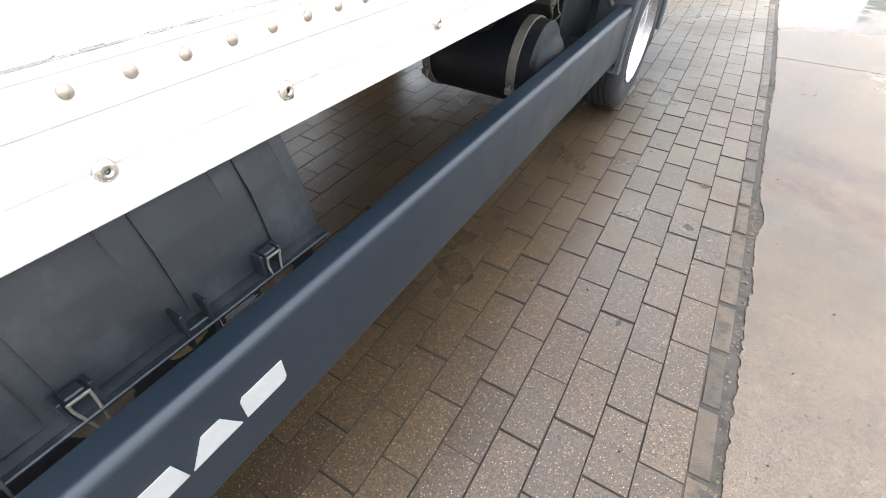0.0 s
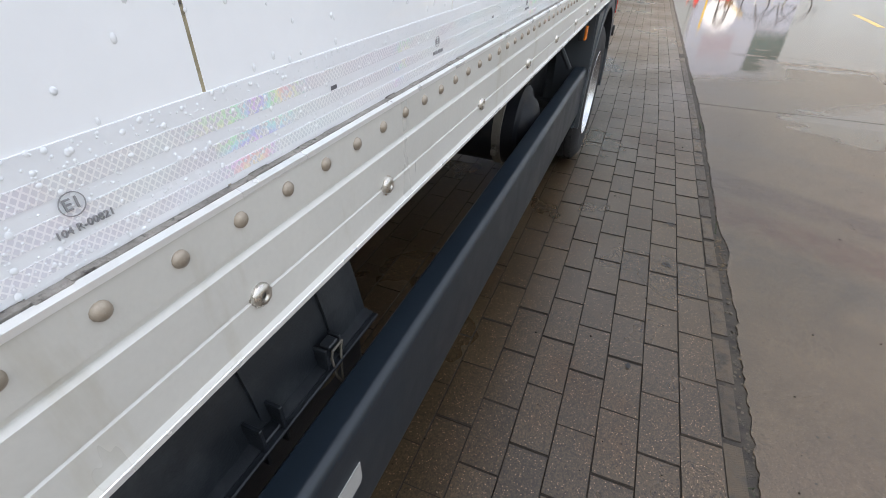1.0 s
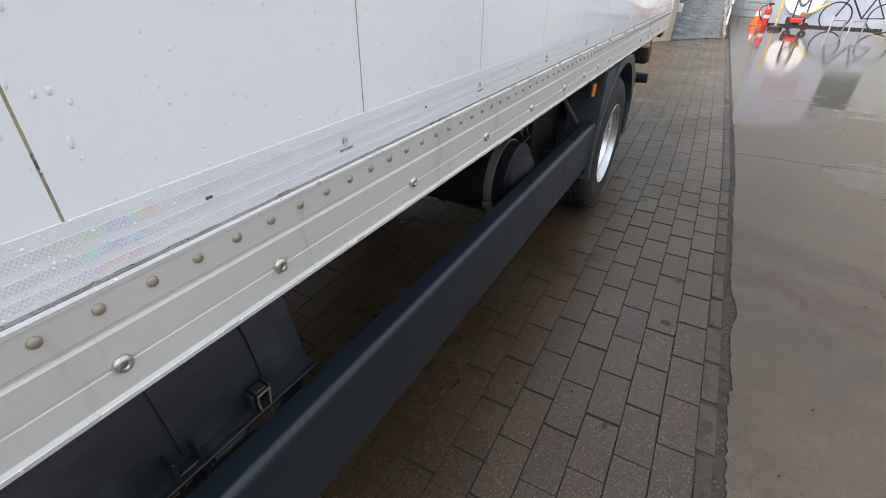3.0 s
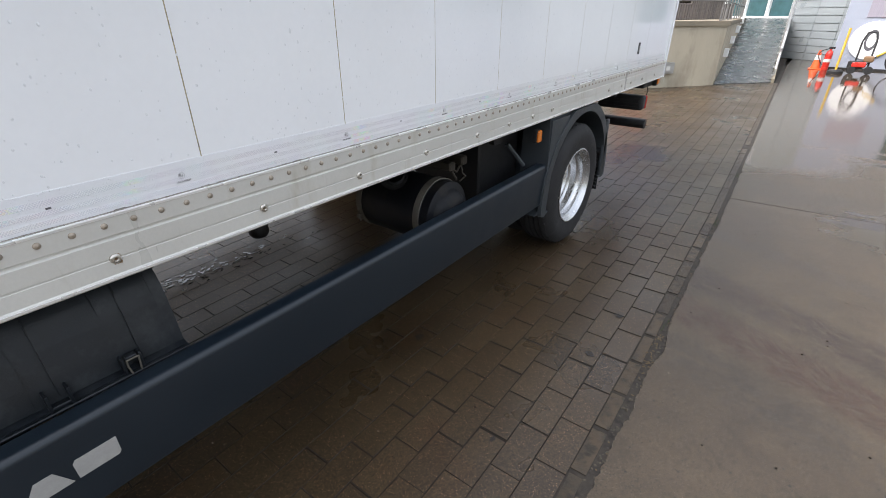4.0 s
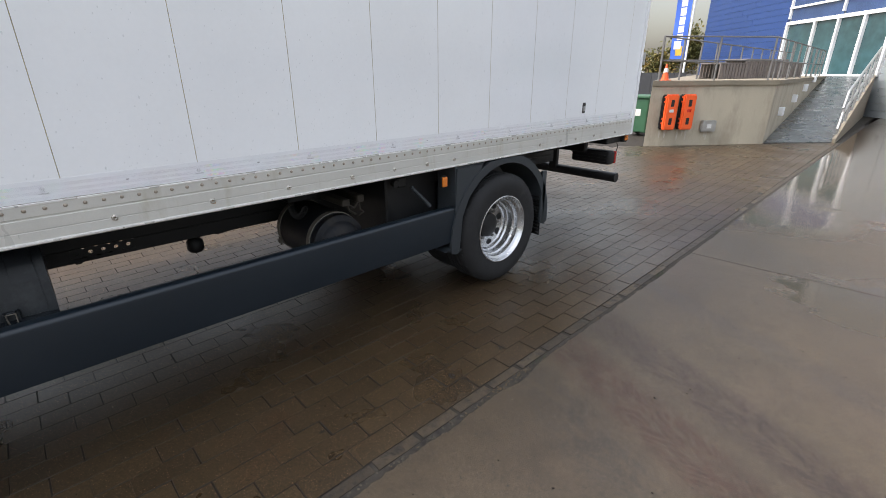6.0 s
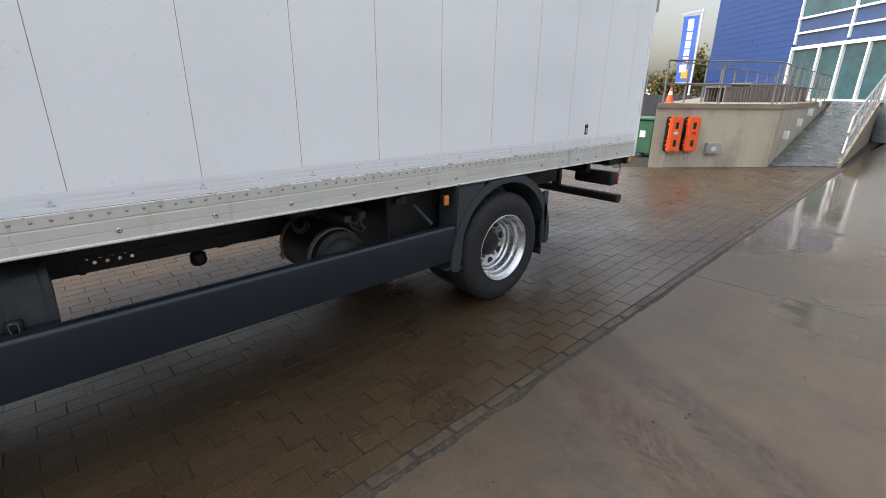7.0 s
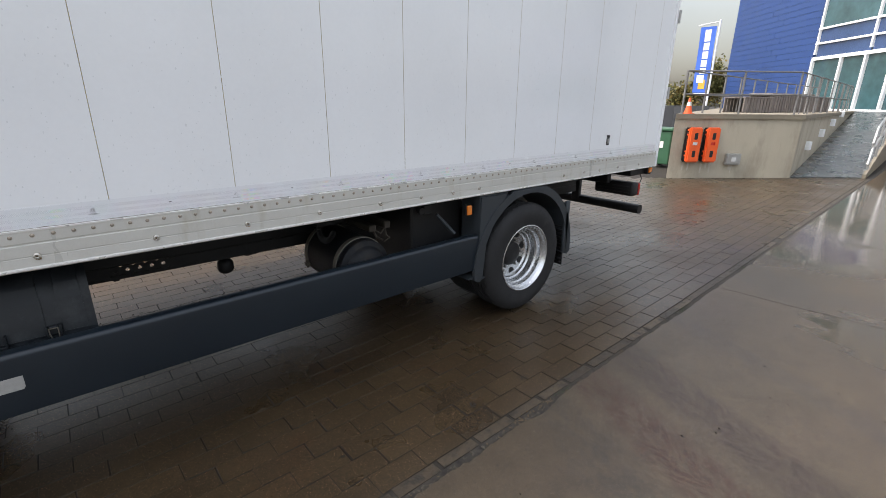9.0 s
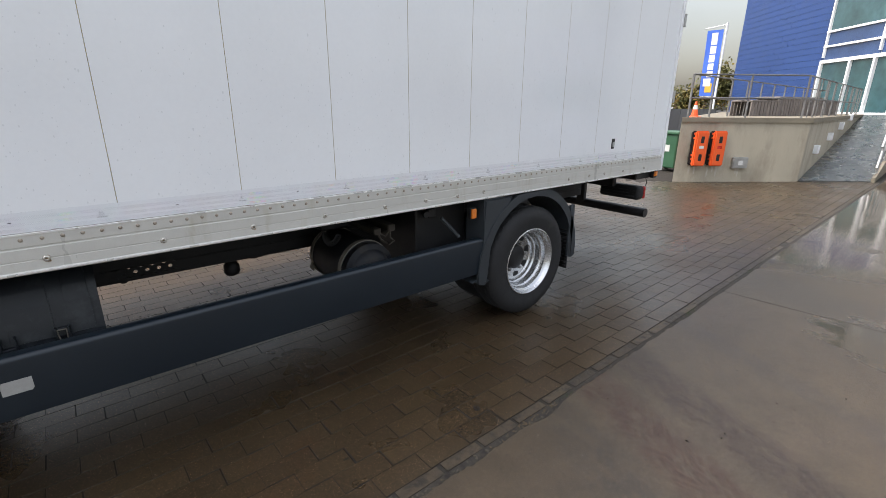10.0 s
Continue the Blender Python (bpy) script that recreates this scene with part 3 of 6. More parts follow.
for y in SEAMS[1:]:
    bm = bmesh.new()
    box(bm, (-0.024, y - 0.0013, 0.99), (-0.0186, y + 0.0013, TOP - 0.01))
    part("panel_seam", bm, SEAM_DARK, lorry, "yellowed sealant seam specked with black")

# skirt
bm = bmesh.new()
SKIRT_PROFILE = [(-0.024, 1.0055), (-0.002, 1.0055), (0, 1.0035), (0, 0.9635), (-0.003, 0.961), (-0.003, 0.9575), (0.002, 0.9545), (0.002, 0.9185),
                 (0.0003, 0.9172), (0.0003, 0.9148), (0.002, 0.9135), (0.003, 0.883), (0.006, 0.8795), (0.006, 0.872), (0.002, 0.869), (-0.024, 0.869)]
sweep(bm, SKIRT_PROFILE, FRONT, REAR - 0.01, pieces=40)
skirt = part("skirt_rail", bm, SKIRT, lorry, "stained off-white aluminium skirt rail")
# thin strips, paler than the rail, along its top edge and bottom lip
bm = bmesh.new()
sweep(bm, [(-0.004, 1.0055), (-0.004, 1.0068), (0.0012, 1.0050), (0.0012, 1.0005), (0.0002, 1.0005)], FRONT, REAR - 0.012)
part("top_edge", bm, SKIRT_EDGE, skirt, "pale aluminium edge strip")
bm = bmesh.new()
sweep(bm, [(0.0055, 0.8792), (0.0072, 0.8785), (0.0072, 0.8735), (0.0055, 0.8725)], FRONT, REAR - 0.012)
part("bottom_lip", bm, SKIRT_EDGE, skirt, "pale aluminium lip strip")
bm = bmesh.new()
n = 240
for i in range(n):
    y0, y1 = 1.05 + (REAR - 1.08) * i / n, 1.05 + (REAR - 1.08) * (i + 1) / n
    h = 0.0012 + 0.0022 * max(0, noise.noise((i * 0.9, 0, 0)))
    box(bm, (-0.018, y0, 1.0045), (-0.0045 + 0.002 * noise.noise((i * 1.9, 5, 0)), y1, 1.0060 + h))
part("grime", bm, GRIME, skirt, "black grime packed on the ledge")

bm = bmesh.new()
lathe(bm, [(0.0002, 0.0042), (0.0035, 0.0038), (0.0058, 0.0022), (0.0065, 0.0), (0.0066, -0.002)], (0, 0, 0), "x", 14)
rivet_mesh = shared("rivet", bm, RIVET_METAL, True)
y = 1.063
while y < REAR - 0.05:
    piece("rivet", rivet_mesh, (0.0, y, 0.9855), skirt)
    y += 0.0536
bm = bmesh.new()
lathe(bm, [(0.0030, 0.003), (0.0034, 0.0055), (0.0065, 0.006), (0.0100, 0.0035), (0.0108, 0.001), (0.0108, -0.004)], (0, 0, 0), "x", 18)
bolt_mesh = shared("bolt", bm, BOLT_METAL, True)
bm = bmesh.new()
rng = random.Random(5)
outline = []
for i in range(22):
    a = 2 * math.pi * i / 22
    r = 0.0135 * (1 + 0.25 * rng.uniform(-1, 1)) * (1 + 0.3 * max(0, math.cos(a - 5.0)) ** 3)
    outline.append((r * math.cos(a), r * math.sin(a)))
f = bm.faces.new([bm.verts.new((0.0, c, s)) for c, s in outline])
bmesh.ops.solidify(bm, geom=[f], thickness=0.0006)
rust_mesh = shared("rust_bloom", bm, RUST)
for i, y in enumerate(BOLTS):
    piece("bolt", bolt_mesh, (0.0025, y, 0.916), skirt)
    if i not in (0, 1):
        piece("rust_bloom", rust_mesh, (0.0026, y + 0.001, 0.9145), skirt, scale=(1, 0.55, 0.6) if i % 2 else (1, 0.7, 0.8))

# reflective tape along the bottom and up the front edge
bm = bmesh.new()
box(bm, (-0.0185, 1.1285, 1.009), (-0.0172, REAR - 0.05, 1.074))
tape = part("reflective_tape", bm, FILM_PLAIN, lorry, "white reflective marking tape beaded with rain")
for z0, z1 in ((1.0135, 1.0225), (1.0300, 1.0400), (1.0490, 1.0600)):
    bm = bmesh.new()
    box(bm, (-0.0178, 1.1295, z0), (-0.0168, REAR - 0.052, z1))
    part("film_stripe", bm, FILM, tape, "honeycomb film stripe")
bm = bmesh.new()
box(bm, (-0.0185, 1.0688, 1.007), (-0.0168, 1.1265, TOP - 0.1))
part("reflective_tape", bm, FILM, lorry, "white honeycomb reflective tape up the front edge")
bm = bmesh.new()
box(bm, (-0.0172, 1.1268, 1.006), (-0.0160, 1.1281, 1.076))
box(bm, (-0.0180, 1.0678, 1.006), (-0.0150, 1.0689, TOP - 0.1))
part("tape_joint", bm, SEAM_DARK, lorry, "dirty joint between two strips of tape")
# type marks on the tape
marks = [1.186 + 0.475 * i for i in range(10)]
for y in marks:
    bm = bmesh.new()
    lathe(bm, [(0.0068, -0.0164), (0.0068, -0.0160), (0.0063, -0.0160), (0.0063, -0.0164)], (0, y, 1.043), "x", 24)
    ring = part("type_mark", bm, FADED_INK, tape, "printed approval mark in a ring")
    words("type_mark_letter", "E1", 0.0095, Matrix.Translation((-0.0162, y, 1.043)) @ SIDEWAYS, FADED_INK, ring)
    words("type_mark_number", "104 R-00821", 0.0062, Matrix.Translation((-0.0162, y + 0.002, 1.030)) @ SIDEWAYS, FADED_INK, ring)
    bm = bmesh.new()
    if y + 0.25 > REAR - 0.06:
        bm.free()
        continue
    box(bm, (-0.0166, y + 0.233, 1.0415), (-0.0160, y + 0.2415, 1.0450))
    part("maker_mark", bm, INK, tape, "small black printed bar")

bm = bmesh.new()
for y0, y1 in ((1.1060, 1.1085), (1.1095, 1.1120), (1.1130, 1.1155)):
    box(bm, (-0.0169, y0, 1.0885), (-0.0163, y1, 1.0945), 0.0002)
part("maker_mark", bm, INK, tape, "small black printed bars")

# front corner
for o in lorry.children:
    if o.name.split(".")[0] in ("side_panel", "panel_seam", "reflective_tape", "tape_joint"):
        o.location.x += 0.007
bm = bmesh.new()
box(bm, (-0.020, 1.0478, 1.004), (-0.0065, 1.0678, TOP), 0.001)
flange = part("corner_flange", bm, WHITE_PAINT, lorry, "white riveted flange of the corner post")
for k in range(22):
    piece("rivet", rivet_mesh, (-0.0065, 1.0615, 1.036 + 0.0525 * k), flange, scale=(1, 0.85, 0.85))


def quarter(bm, radius, z0, z1, thick, wobble=0.0, steps=18, first=-0.06):
    """A quarter-round shell about the corner of the body."""
    cx, cy = -0.062, 1.045
    rings = []
    for i in range(steps + 1):
        a = first - (math.pi / 2 - first * -1) * i / steps
        r = radius + (wobble if i in (7, 8, 13) else 0.0)
        rings.append([bm.verts.new((cx + q * math.cos(a), cy + 0.74 * q * math.sin(a), z)) for q, z in ((r, z0), (r, z1), (r - thick, z1), (r - thick, z0))])
    for a, b in zip(rings, rings[1:]):
        for i in range(4):
            bm.faces.new((a[i], a[(i + 1) % 4], b[(i + 1) % 4], b[i]))
    bm.faces.new(rings[0])
    bm.faces.new(rings[-1])
    return bm


part("corner_post", quarter(bmesh.new(), 0.052, 0.990, TOP, 0.008, 0.0012, 36), POST, lorry, "cream rounded corner post streaked with dirt", True)
bm = bmesh.new()
quarter(bm, 0.0525, 0.988, 0.994, 0.008)
part("post_joint", bm, GRIME, lorry)
part("seal_strip", box(bmesh.new(), (-0.024, 1.0436, 1.0), (-0.0070, 1.0468, TOP)), surface("grey_rubber_seal", (0.50, 0.49, 0.46), 0.6, 0, 0.1, 10, 150), lorry, "grey rubber seal strip")
bm = bmesh.new()
box(bm, (-0.022, 1.0468, 1.0), (-0.0095, 1.0478, TOP))
box(bm, (-0.022, 1.0426, 1.0), (-0.0090, 1.0436, TOP))
part("seal_joint", bm, GRIME, lorry)
bm = quarter(bmesh.new(), 0.062, 0.868, 0.9525, 0.014)
casting = part("corner_casting", bm, RUSTY, lorry, "brown weathered corner casting under the post", True)
part("casting_band", quarter(bmesh.new(), 0.0655, 0.9515, 0.989, 0.016), RUSTY, casting, smooth=True)
part("casting_foot", quarter(bmesh.new(), 0.0635, 0.866, 0.8725, 0.014), RUSTY, casting, smooth=True)
bm = bmesh.new()
lathe(bm, [(0.006, 0.003), (0.0095, 0.002), (0.0105, -0.003)], (0, 0, 0), "x", 14)
hole_mesh = shared("casting_plug", bm, RUSTY, True)
piece("casting_plug", hole_mesh, (-0.062 + 0.0645 * math.cos(-0.6), 1.045 + 0.74 * 0.0645 * math.sin(-0.6), 0.970), casting, -0.6, (1, 0.8, 0.8))
bm = bmesh.new()
rng = random.Random(2)
for _ in range(170):
    a = rng.uniform(-0.55, 0.1)
    y = 1.040 + 0.035 * rng.random() ** 2 if rng.random() < 0.4 else 1.045 + 0.044 * math.sin(a)
    x = -0.006 + rng.uniform(-0.006, 0.002) if y > 1.045 else -0.062 + rng.uniform(0.052, 0.064) * math.cos(a)
    r = rng.uniform(0.0008, 0.0022)
    bmesh.ops.create_icosphere(bm, subdivisions=1, radius=r, matrix=Matrix.Translation((x, y, (1.006 if y > 1.045 else 0.990) + r * 0.4)))
part("moss", bm, MOSS, lorry, "bright green moss at the corner joint")
bm = bmesh.new()
sweep(bm, [(0.0, 0.0), (0.0, 0.030), (0.004, 0.033), (0.004, 0.036), (0.0, 0.039), (0.0, 0.085), (0.006, 0.090), (0.006, 0.108), (0.0, 0.113), (0.0, 2.24), (-0.01, 2.24), (-0.01, 0.0)], 0.99, TOP)
for v in bm.verts:
    out, far, up = v.co.x, v.co.z, v.co.y
    v.co = Vector((-0.060 - far, 1.0065 - out, up))
part("front_wall", bm, POST, lorry, "cream front wall of the box with pressed ribs")
bm = bmesh.new()
sweep(bm, SKIRT_PROFILE, 0.0, 2.24)
for v in bm.verts:
    out, far, up = v.co.x, v.co.y, v.co.z
    v.co = Vector((-0.064 - far, 0.9985 - out, up - 0.003))
ALGAE = surface("algae_stained_aluminium", (0.36, 0.37, 0.34), 0.5, 0.1, 0.25, 5, 160, 0.08, (0.13, 0.14, 0.09), (0.48, 0.7), 9)
front_rail = part("front_rail", bm, ALGAE, lorry, "stained aluminium rail across the front")
for k in range(5):
    o = piece("rivet", rivet_mesh, (-0.095 - 0.054 * k, 0.9985, 0.980), front_rail, -math.pi / 2)
o = piece("bolt", bolt_mesh, (-0.088, 0.997, 0.914), front_rail, -math.pi / 2, (1, 0.8, 0.8))

# cab, ahead of the box: unseen, added to shade the box front
bm = bmesh.new()
# the back juts out above 1.02 m to block light from the gap
outline = [(0.80, 0.36), (0.80, 1.02), (0.93, 1.02), (0.93, 2.68), (0.70, 2.75), (-0.72, 2.72), (-0.80, 2.66), (-1.16, 1.78), (-1.24, 1.55), (-1.28, 0.95), (-1.28, 0.24), (-0.98, 0.28), (-0.90, 0.66), (-0.72, 0.82), (-0.18, 0.82), (0.0, 0.66), (0.08, 0.36)]
near_side = [bm.verts.new((-0.06, y, z)) for y, z in outline]
far_side = [bm.verts.new((-2.28, y, z)) for y, z in outline]
bm.faces.new(near_side)
bm.faces.new(list(reversed(far_side)))
for i in range(len(outline)):
    j = (i + 1) % len(outline)
    bm.faces.new((near_side[i], far_side[i], far_side[j], near_side[j]))
bmesh.ops.recalc_face_normals(bm, faces=bm.faces)
cab = part("cab", bm, GUARD, lorry, "unseen dark blue-grey cab, added to shade the box front")
# added black block stands in for the deep shade below the front rail
part("shade_block", box(bmesh.new(), (-2.20, 0.79, 0.34), (-0.10, 1.0, 0.862), 0.01), BLACK, cab, "black block put in for the shade behind the cab")
for x0, x1 in ((-0.066, -0.056), (-2.284, -2.274)):
    bm = bmesh.new()
    slab(bm, [(-0.92, 1.72), (-0.10, 1.66), (-0.10, 2.42), (-0.66, 2.42)], x0, x1)
    for v in bm.verts:
        v.co = Vector((v.co.z, v.co.x, v.co.y))
    part("side_window", bm, PANE, cab, "dark side window")
bm = bmesh.new()
corners = [(-0.22, -1.150, 1.83), (-2.12, -1.150, 1.83), (-2.12, -0.835, 2.60), (-0.22, -0.835, 2.60)]
f = bm.faces.new([bm.verts.new(p) for p in corners])
bmesh.ops.solidify(bm, geom=[f], thickness=0.02)
part("windscreen", bm, PANE, cab, "dark windscreen")

# rear edge
bm = bmesh.new()
box(bm, (-0.05, REAR - 0.035, 0.868), (0.004, REAR, TOP), 0.006, 2)
rear_post = part("rear_post", bm, WHITE_PAINT, lorry, "white rear corner post")
for z in (1.45, 2.05, 2.65):
    bm = bmesh.new()
    box(bm, (-0.02, REAR - 0.004, z), (0.014, REAR + 0.022, z + 0.10), 0.004)
    part("hinge", bm, STEEL, rear_post, "galvanised door hinge")
bm = bmesh.new()
box(bm, (-2.36, REAR - 0.03, 0.90), (-0.05, REAR + 0.005, TOP), 0.004)
part("rear_door", bm, WHITE_PAINT, lorry)
bm = bmesh.new()
box(bm, (-0.019, 4.905, 1.098), (-0.009, 4.952, 1.178), 0.006, 2)
latch = part("side_marker_socket", bm, BLACK, lorry, "black plastic recessed fitting")
bm = bmesh.new()
box(bm, (-0.010, 4.915, 1.112), (-0.003, 4.943, 1.150), 0.004, 2)
part("cover", bm, STEEL, latch)

# side guard
GUARD_TILT = 0.010
bm = bmesh.new()
prof = [(-0.004, 0.3595), (-0.001, 0.370), (-0.001, 0.560)]
for i in range(9):
    a = math.pi / 2 * i / 8
    prof.append((-0.019 + 0.018 * math.cos(a), 0.568 + 0.0185 * math.sin(a)))
prof += [(-0.058, 0.5845), (-0.062, 0.5800), (-0.060, 0.571), (-0.040, 0.571), (-0.022, 0.562), (-0.014, 0.3595)]
sweep(bm, prof, 0.35, 3.535, tilt=GUARD_TILT, pieces=24)
guard = part("side_guard", bm, GUARD, lorry, "dark blue-grey side guard rail", True)
# mirrored guard on the far side: unseen, added to keep light from under the lorry
bm = bmesh.new()
sweep(bm, [(-2.386 - x, z) for x, z in prof], 0.35, 3.535, tilt=GUARD_TILT, pieces=6)
part("side_guard", bm, GUARD, lorry, "dark blue-grey side guard rail", True)


def plate(points, label):
    bm = bmesh.new()
    f = bm.faces.new([bm.verts.new((-0.0005, y, z + 0.006 + GUARD_TILT * (y - 0.35))) for y, z in points])
    made = bmesh.ops.extrude_face_region(bm, geom=[f])
    bmesh.ops.translate(bm, verts=[v for v in made["geom"] if isinstance(v, bmesh.types.BMVert)], vec=(0.0015, 0, 0))
    return part("badge_plate", bm, LETTER, guard, label)


plate([(1.289, 0.447), (1.366, 0.447), (1.372, 0.455), (1.372, 0.497), (1.294, 0.497), (1.288, 0.489)], "plain pale grey badge plate")
plate([(1.193, 0.447), (1.280, 0.447), (1.254, 0.497), (1.222, 0.497)], "plain pale grey badge plate")
plate([(1.090, 0.447), (1.186, 0.447), (1.176, 0.497), (1.100, 0.497)], "plain pale grey badge plate")
for y in (0.62, 3.30):
    bm = bmesh.new()
    box(bm, (-0.5, y, 0.46), (-0.02, y + 0.05, 0.50), 0.004)
    part("guard_bracket", bm, CHASSIS, lorry)

# battery box
bm = bmesh.new()
box(bm, (-0.52, 0.80, 0.33), (-0.128, 1.592, 0.574), 0.012, 2)
bbox = part("battery_box", bm, LID, lorry, "dark grey plastic battery box, mud-splashed")
lid_prof = [(-0.108, 0.568), (-0.106, 0.578), (-0.124, 0.583), (-0.135, 0.640), (-0.150, 0.705), (-0.172, 0.760), (-0.205, 0.800), (-0.27, 0.832), (-0.52, 0.845), (-0.52, 0.568)]
bm = bmesh.new()
sweep(bm, lid_prof, 0.79, 1.603, pieces=16)
lid = part("lid", bm, LID, bbox, "ribbed plastic lid with a flange", True)
for y0, y1 in ((0.82, 0.94), (0.98, 1.12), (1.15, 1.285), (1.33, 1.455), (1.50, 1.575)):
    bm = bmesh.new()
    sweep(bm, [(x + 0.006, z + 0.002) for x, z in lid_prof[2:8]] + [(-0.27, 0.80), (-0.135, 0.60)], y0, y1)
    bmesh.ops.bevel(bm, geom=list(bm.edges), offset=0.004, segments=1, affect="EDGES")
    part("lid_panel", bm, LID, lid, smooth=True)
bm = bmesh.new()
box(bm, (-0.112, 0.79, 0.5685), (-0.096, 1.606, 0.5755), 0.002)
part("lid_flange", bm, LID, lid)
for yc in (1.16, 1.475):
    bm = bmesh.new()
    pipe(bm, [(-0.098, yc - 0.013, 0.600), (-0.094, yc - 0.013, 0.618), (-0.094, yc + 0.013, 0.618), (-0.098, yc + 0.013, 0.600), (-0.100, yc + 0.010, 0.545), (-0.097, yc + 0.006, 0.52), (-0.100, yc - 0.004, 0.545), (-0.098, yc - 0.013, 0.600)], 0.0022, 6)
    clip = part("clip", bm, STRAP, bbox, "bent wire toggle clip")
    bm = bmesh.new()
    box(bm, (-0.125, yc - 0.022, 0.575), (-0.102, yc - 0.016, 0.62), 0.001)
    box(bm, (-0.125, yc + 0.016, 0.575), (-0.102, yc + 0.022, 0.62), 0.001)
    box(bm, (-0.120, yc - 0.012, 0.612), (-0.100, yc + 0.012, 0.622), 0.002)
    part("clip_keeper", bm, LID, clip)
    bm = bmesh.new()
    rng = random.Random(int(yc * 100))
    bmesh.ops.create_grid(bm, x_segments=12, y_segments=8, size=1)
    for v in bm.verts:
        a, b = v.co.x, v.co.y
        r = 1 - 0.25 * abs(noise.noise((a * 2 + yc * 9, b * 2, 0)))
        v.co = Vector((-0.1265 + 0.0015 * (1 - a * a) * (1 - b * b), yc + 0.045 * a * r * math.sqrt(1 - b * b / 2) + 0.012, 0.535 + 0.030 * b * r * math.sqrt(1 - a * a / 2)))
    part("mud_splash", bm, MUD, bbox, "pale dried mud", True)
bm = bmesh.new()
for yc in (1.305, 1.345):
    box(bm, (-0.130, yc - 0.003, 0.545), (-0.098, yc + 0.003, 0.622), 0.001)
box(bm, (-0.124, 1.305, 0.575), (-0.104, 1.345, 0.584), 0.002)
part("lid_stop", bm, LID, bbox)
bm = bmesh.new()
bmesh.ops.create_grid(bm, x_segments=10, y_segments=6, size=1)
for v in bm.verts:
    a, b = v.co.x, v.co.y
    r = 1 - 0.35 * abs(noise.noise((a * 2.3, b * 2 + 4, 0)))
    v.co = Vector((-0.1262, 1.305 + 0.042 * a * r * math.sqrt(1 - b * b / 2), 0.545 + 0.022 * b * r * math.sqrt(1 - a * a / 2)))
part("rust_stain", bm, RUST, bbox, "orange rust stain")
bm = bmesh.new()
box(bm, (-0.1275, 1.365, 0.520), (-0.1268, 1.452, 0.560))
notice = part("notice_plate", bm, LABEL_WHITE, bbox, "small dark notice with white border")
bm = bmesh.new()
box(bm, (-0.1271, 1.367, 0.522), (-0.1262, 1.450, 0.558))
part("notice_field", bm, LID, notice)
words("notice_heading", "ACHTUNG", 0.011, Matrix.Translation((-0.1258, 1.4085, 0.549)) @ SIDEWAYS, LABEL_WHITE, notice)
bm = bmesh.new()
for k in range(4):
    box(bm, (-0.1265, 1.374, 0.539 - 0.0045 * k), (-0.1257, 1.443 - 0.007 * (k % 2), 0.5405 - 0.0045 * k))
part("notice_lines", bm, LABEL_WHITE, notice)
bm = bmesh.new()
cable = [(-0.09 - 0.03 * math.sin(i * 0.4), 1.02 + 0.004 * i + 0.02 * math.sin(i * 0.35), 0.78 - 0.024 * i) for i in range(14)]
pipe(bm, cable, 0.0022, 6)
part("cable", bm, BLACK, lorry, "thin black hanging cable")

# air tank
TY, TZ, TR = 2.79, 0.545, 0.152
bm = bmesh.new()
lathe(bm, [(0.002, 0.072), (0.03, 0.071), (0.070, 0.064), (0.098, 0.050), (0.114, 0.032), (0.118, 0.024), (0.121, 0.022), (TR - 0.010, 0.019), (TR - 0.003, 0.012), (TR - 0.003, -0.030), (TR, -0.033), (TR, -0.41), (TR - 0.004, -0.42), (0.12, -0.44), (0.06, -0.465), (0.002, -0.47)], (-0.140, TY, TZ), "x", 48)
tank = part("air_tank", bm, TANK, lorry, "black steel air tank dusted with mud", True)
for x0 in (-0.205, -0.560):
    bm = bmesh.new()
    lathe(bm, [(TR + 0.001, 0.034), (TR + 0.005, 0.033), (TR + 0.005, 0.001), (TR + 0.001, 0)], (x0, TY, TZ), "x", 48)
    strap = part("strap", bm, STRAP, tank, "dull metal strap", True)
    bm = bmesh.new()
    rod(bm, (x0 + 0.017, TY - TR - 0.004, TZ - 0.035), (x0 + 0.017, TY - TR + 0.004, TZ - 0.090), 0.006, 8)
    box(bm, (x0 + 0.004, TY - TR - 0.014, TZ - 0.075), (x0 + 0.030, TY - TR + 0.010, TZ - 0.050), 0.003)
    part("strap_bolt", bm, STRAP, strap)
bm = bmesh.new()
for i in range(26):
    a = -1.3 + 2.6 * i / 25
    lathe(bm, [(0.016, -0.002), (0.019, 0), (0.016, 0.002)], (-0.36 + 0.085 * math.sin(a), TY - 0.10 - 0.02 * math.cos(a), TZ + 0.19 - 0.07 * math.cos(a)), "x", 12)
part("corrugated_hose", bm, BLACK, tank, "black corrugated hose")
bm = bmesh.new()
box(bm, (-0.70, 2.66, 0.72), (-0.42, 2.86, 0.80), 0.01)
part("tank_carrier", bm, CHASSIS, lorry)
bm = bmesh.new()
box(bm, (-0.55, 2.840, 0.725), (-0.15, 2.885, 0.762), 0.005)
box(bm, (-0.55, 2.935, 0.730), (-0.15, 2.978, 0.772), 0.005)
pipe(bm, [(-0.17, 2.875, 0.728), (-0.16, 2.885, 0.695), (-0.17, 2.915, 0.672), (-0.19, 2.945, 0.655)], 0.006, 7)
pipe(bm, [(-0.18, 2.885, 0.725), (-0.175, 2.925, 0.700), (-0.165, 2.945, 0.735)], 0.005, 7)
pipe(bm, [(-0.17, 2.955, 0.730), (-0.16, 2.952, 0.690), (-0.155, 2.972, 0.672), (-0.17, 2.945, 0.650)], 0.004, 7)
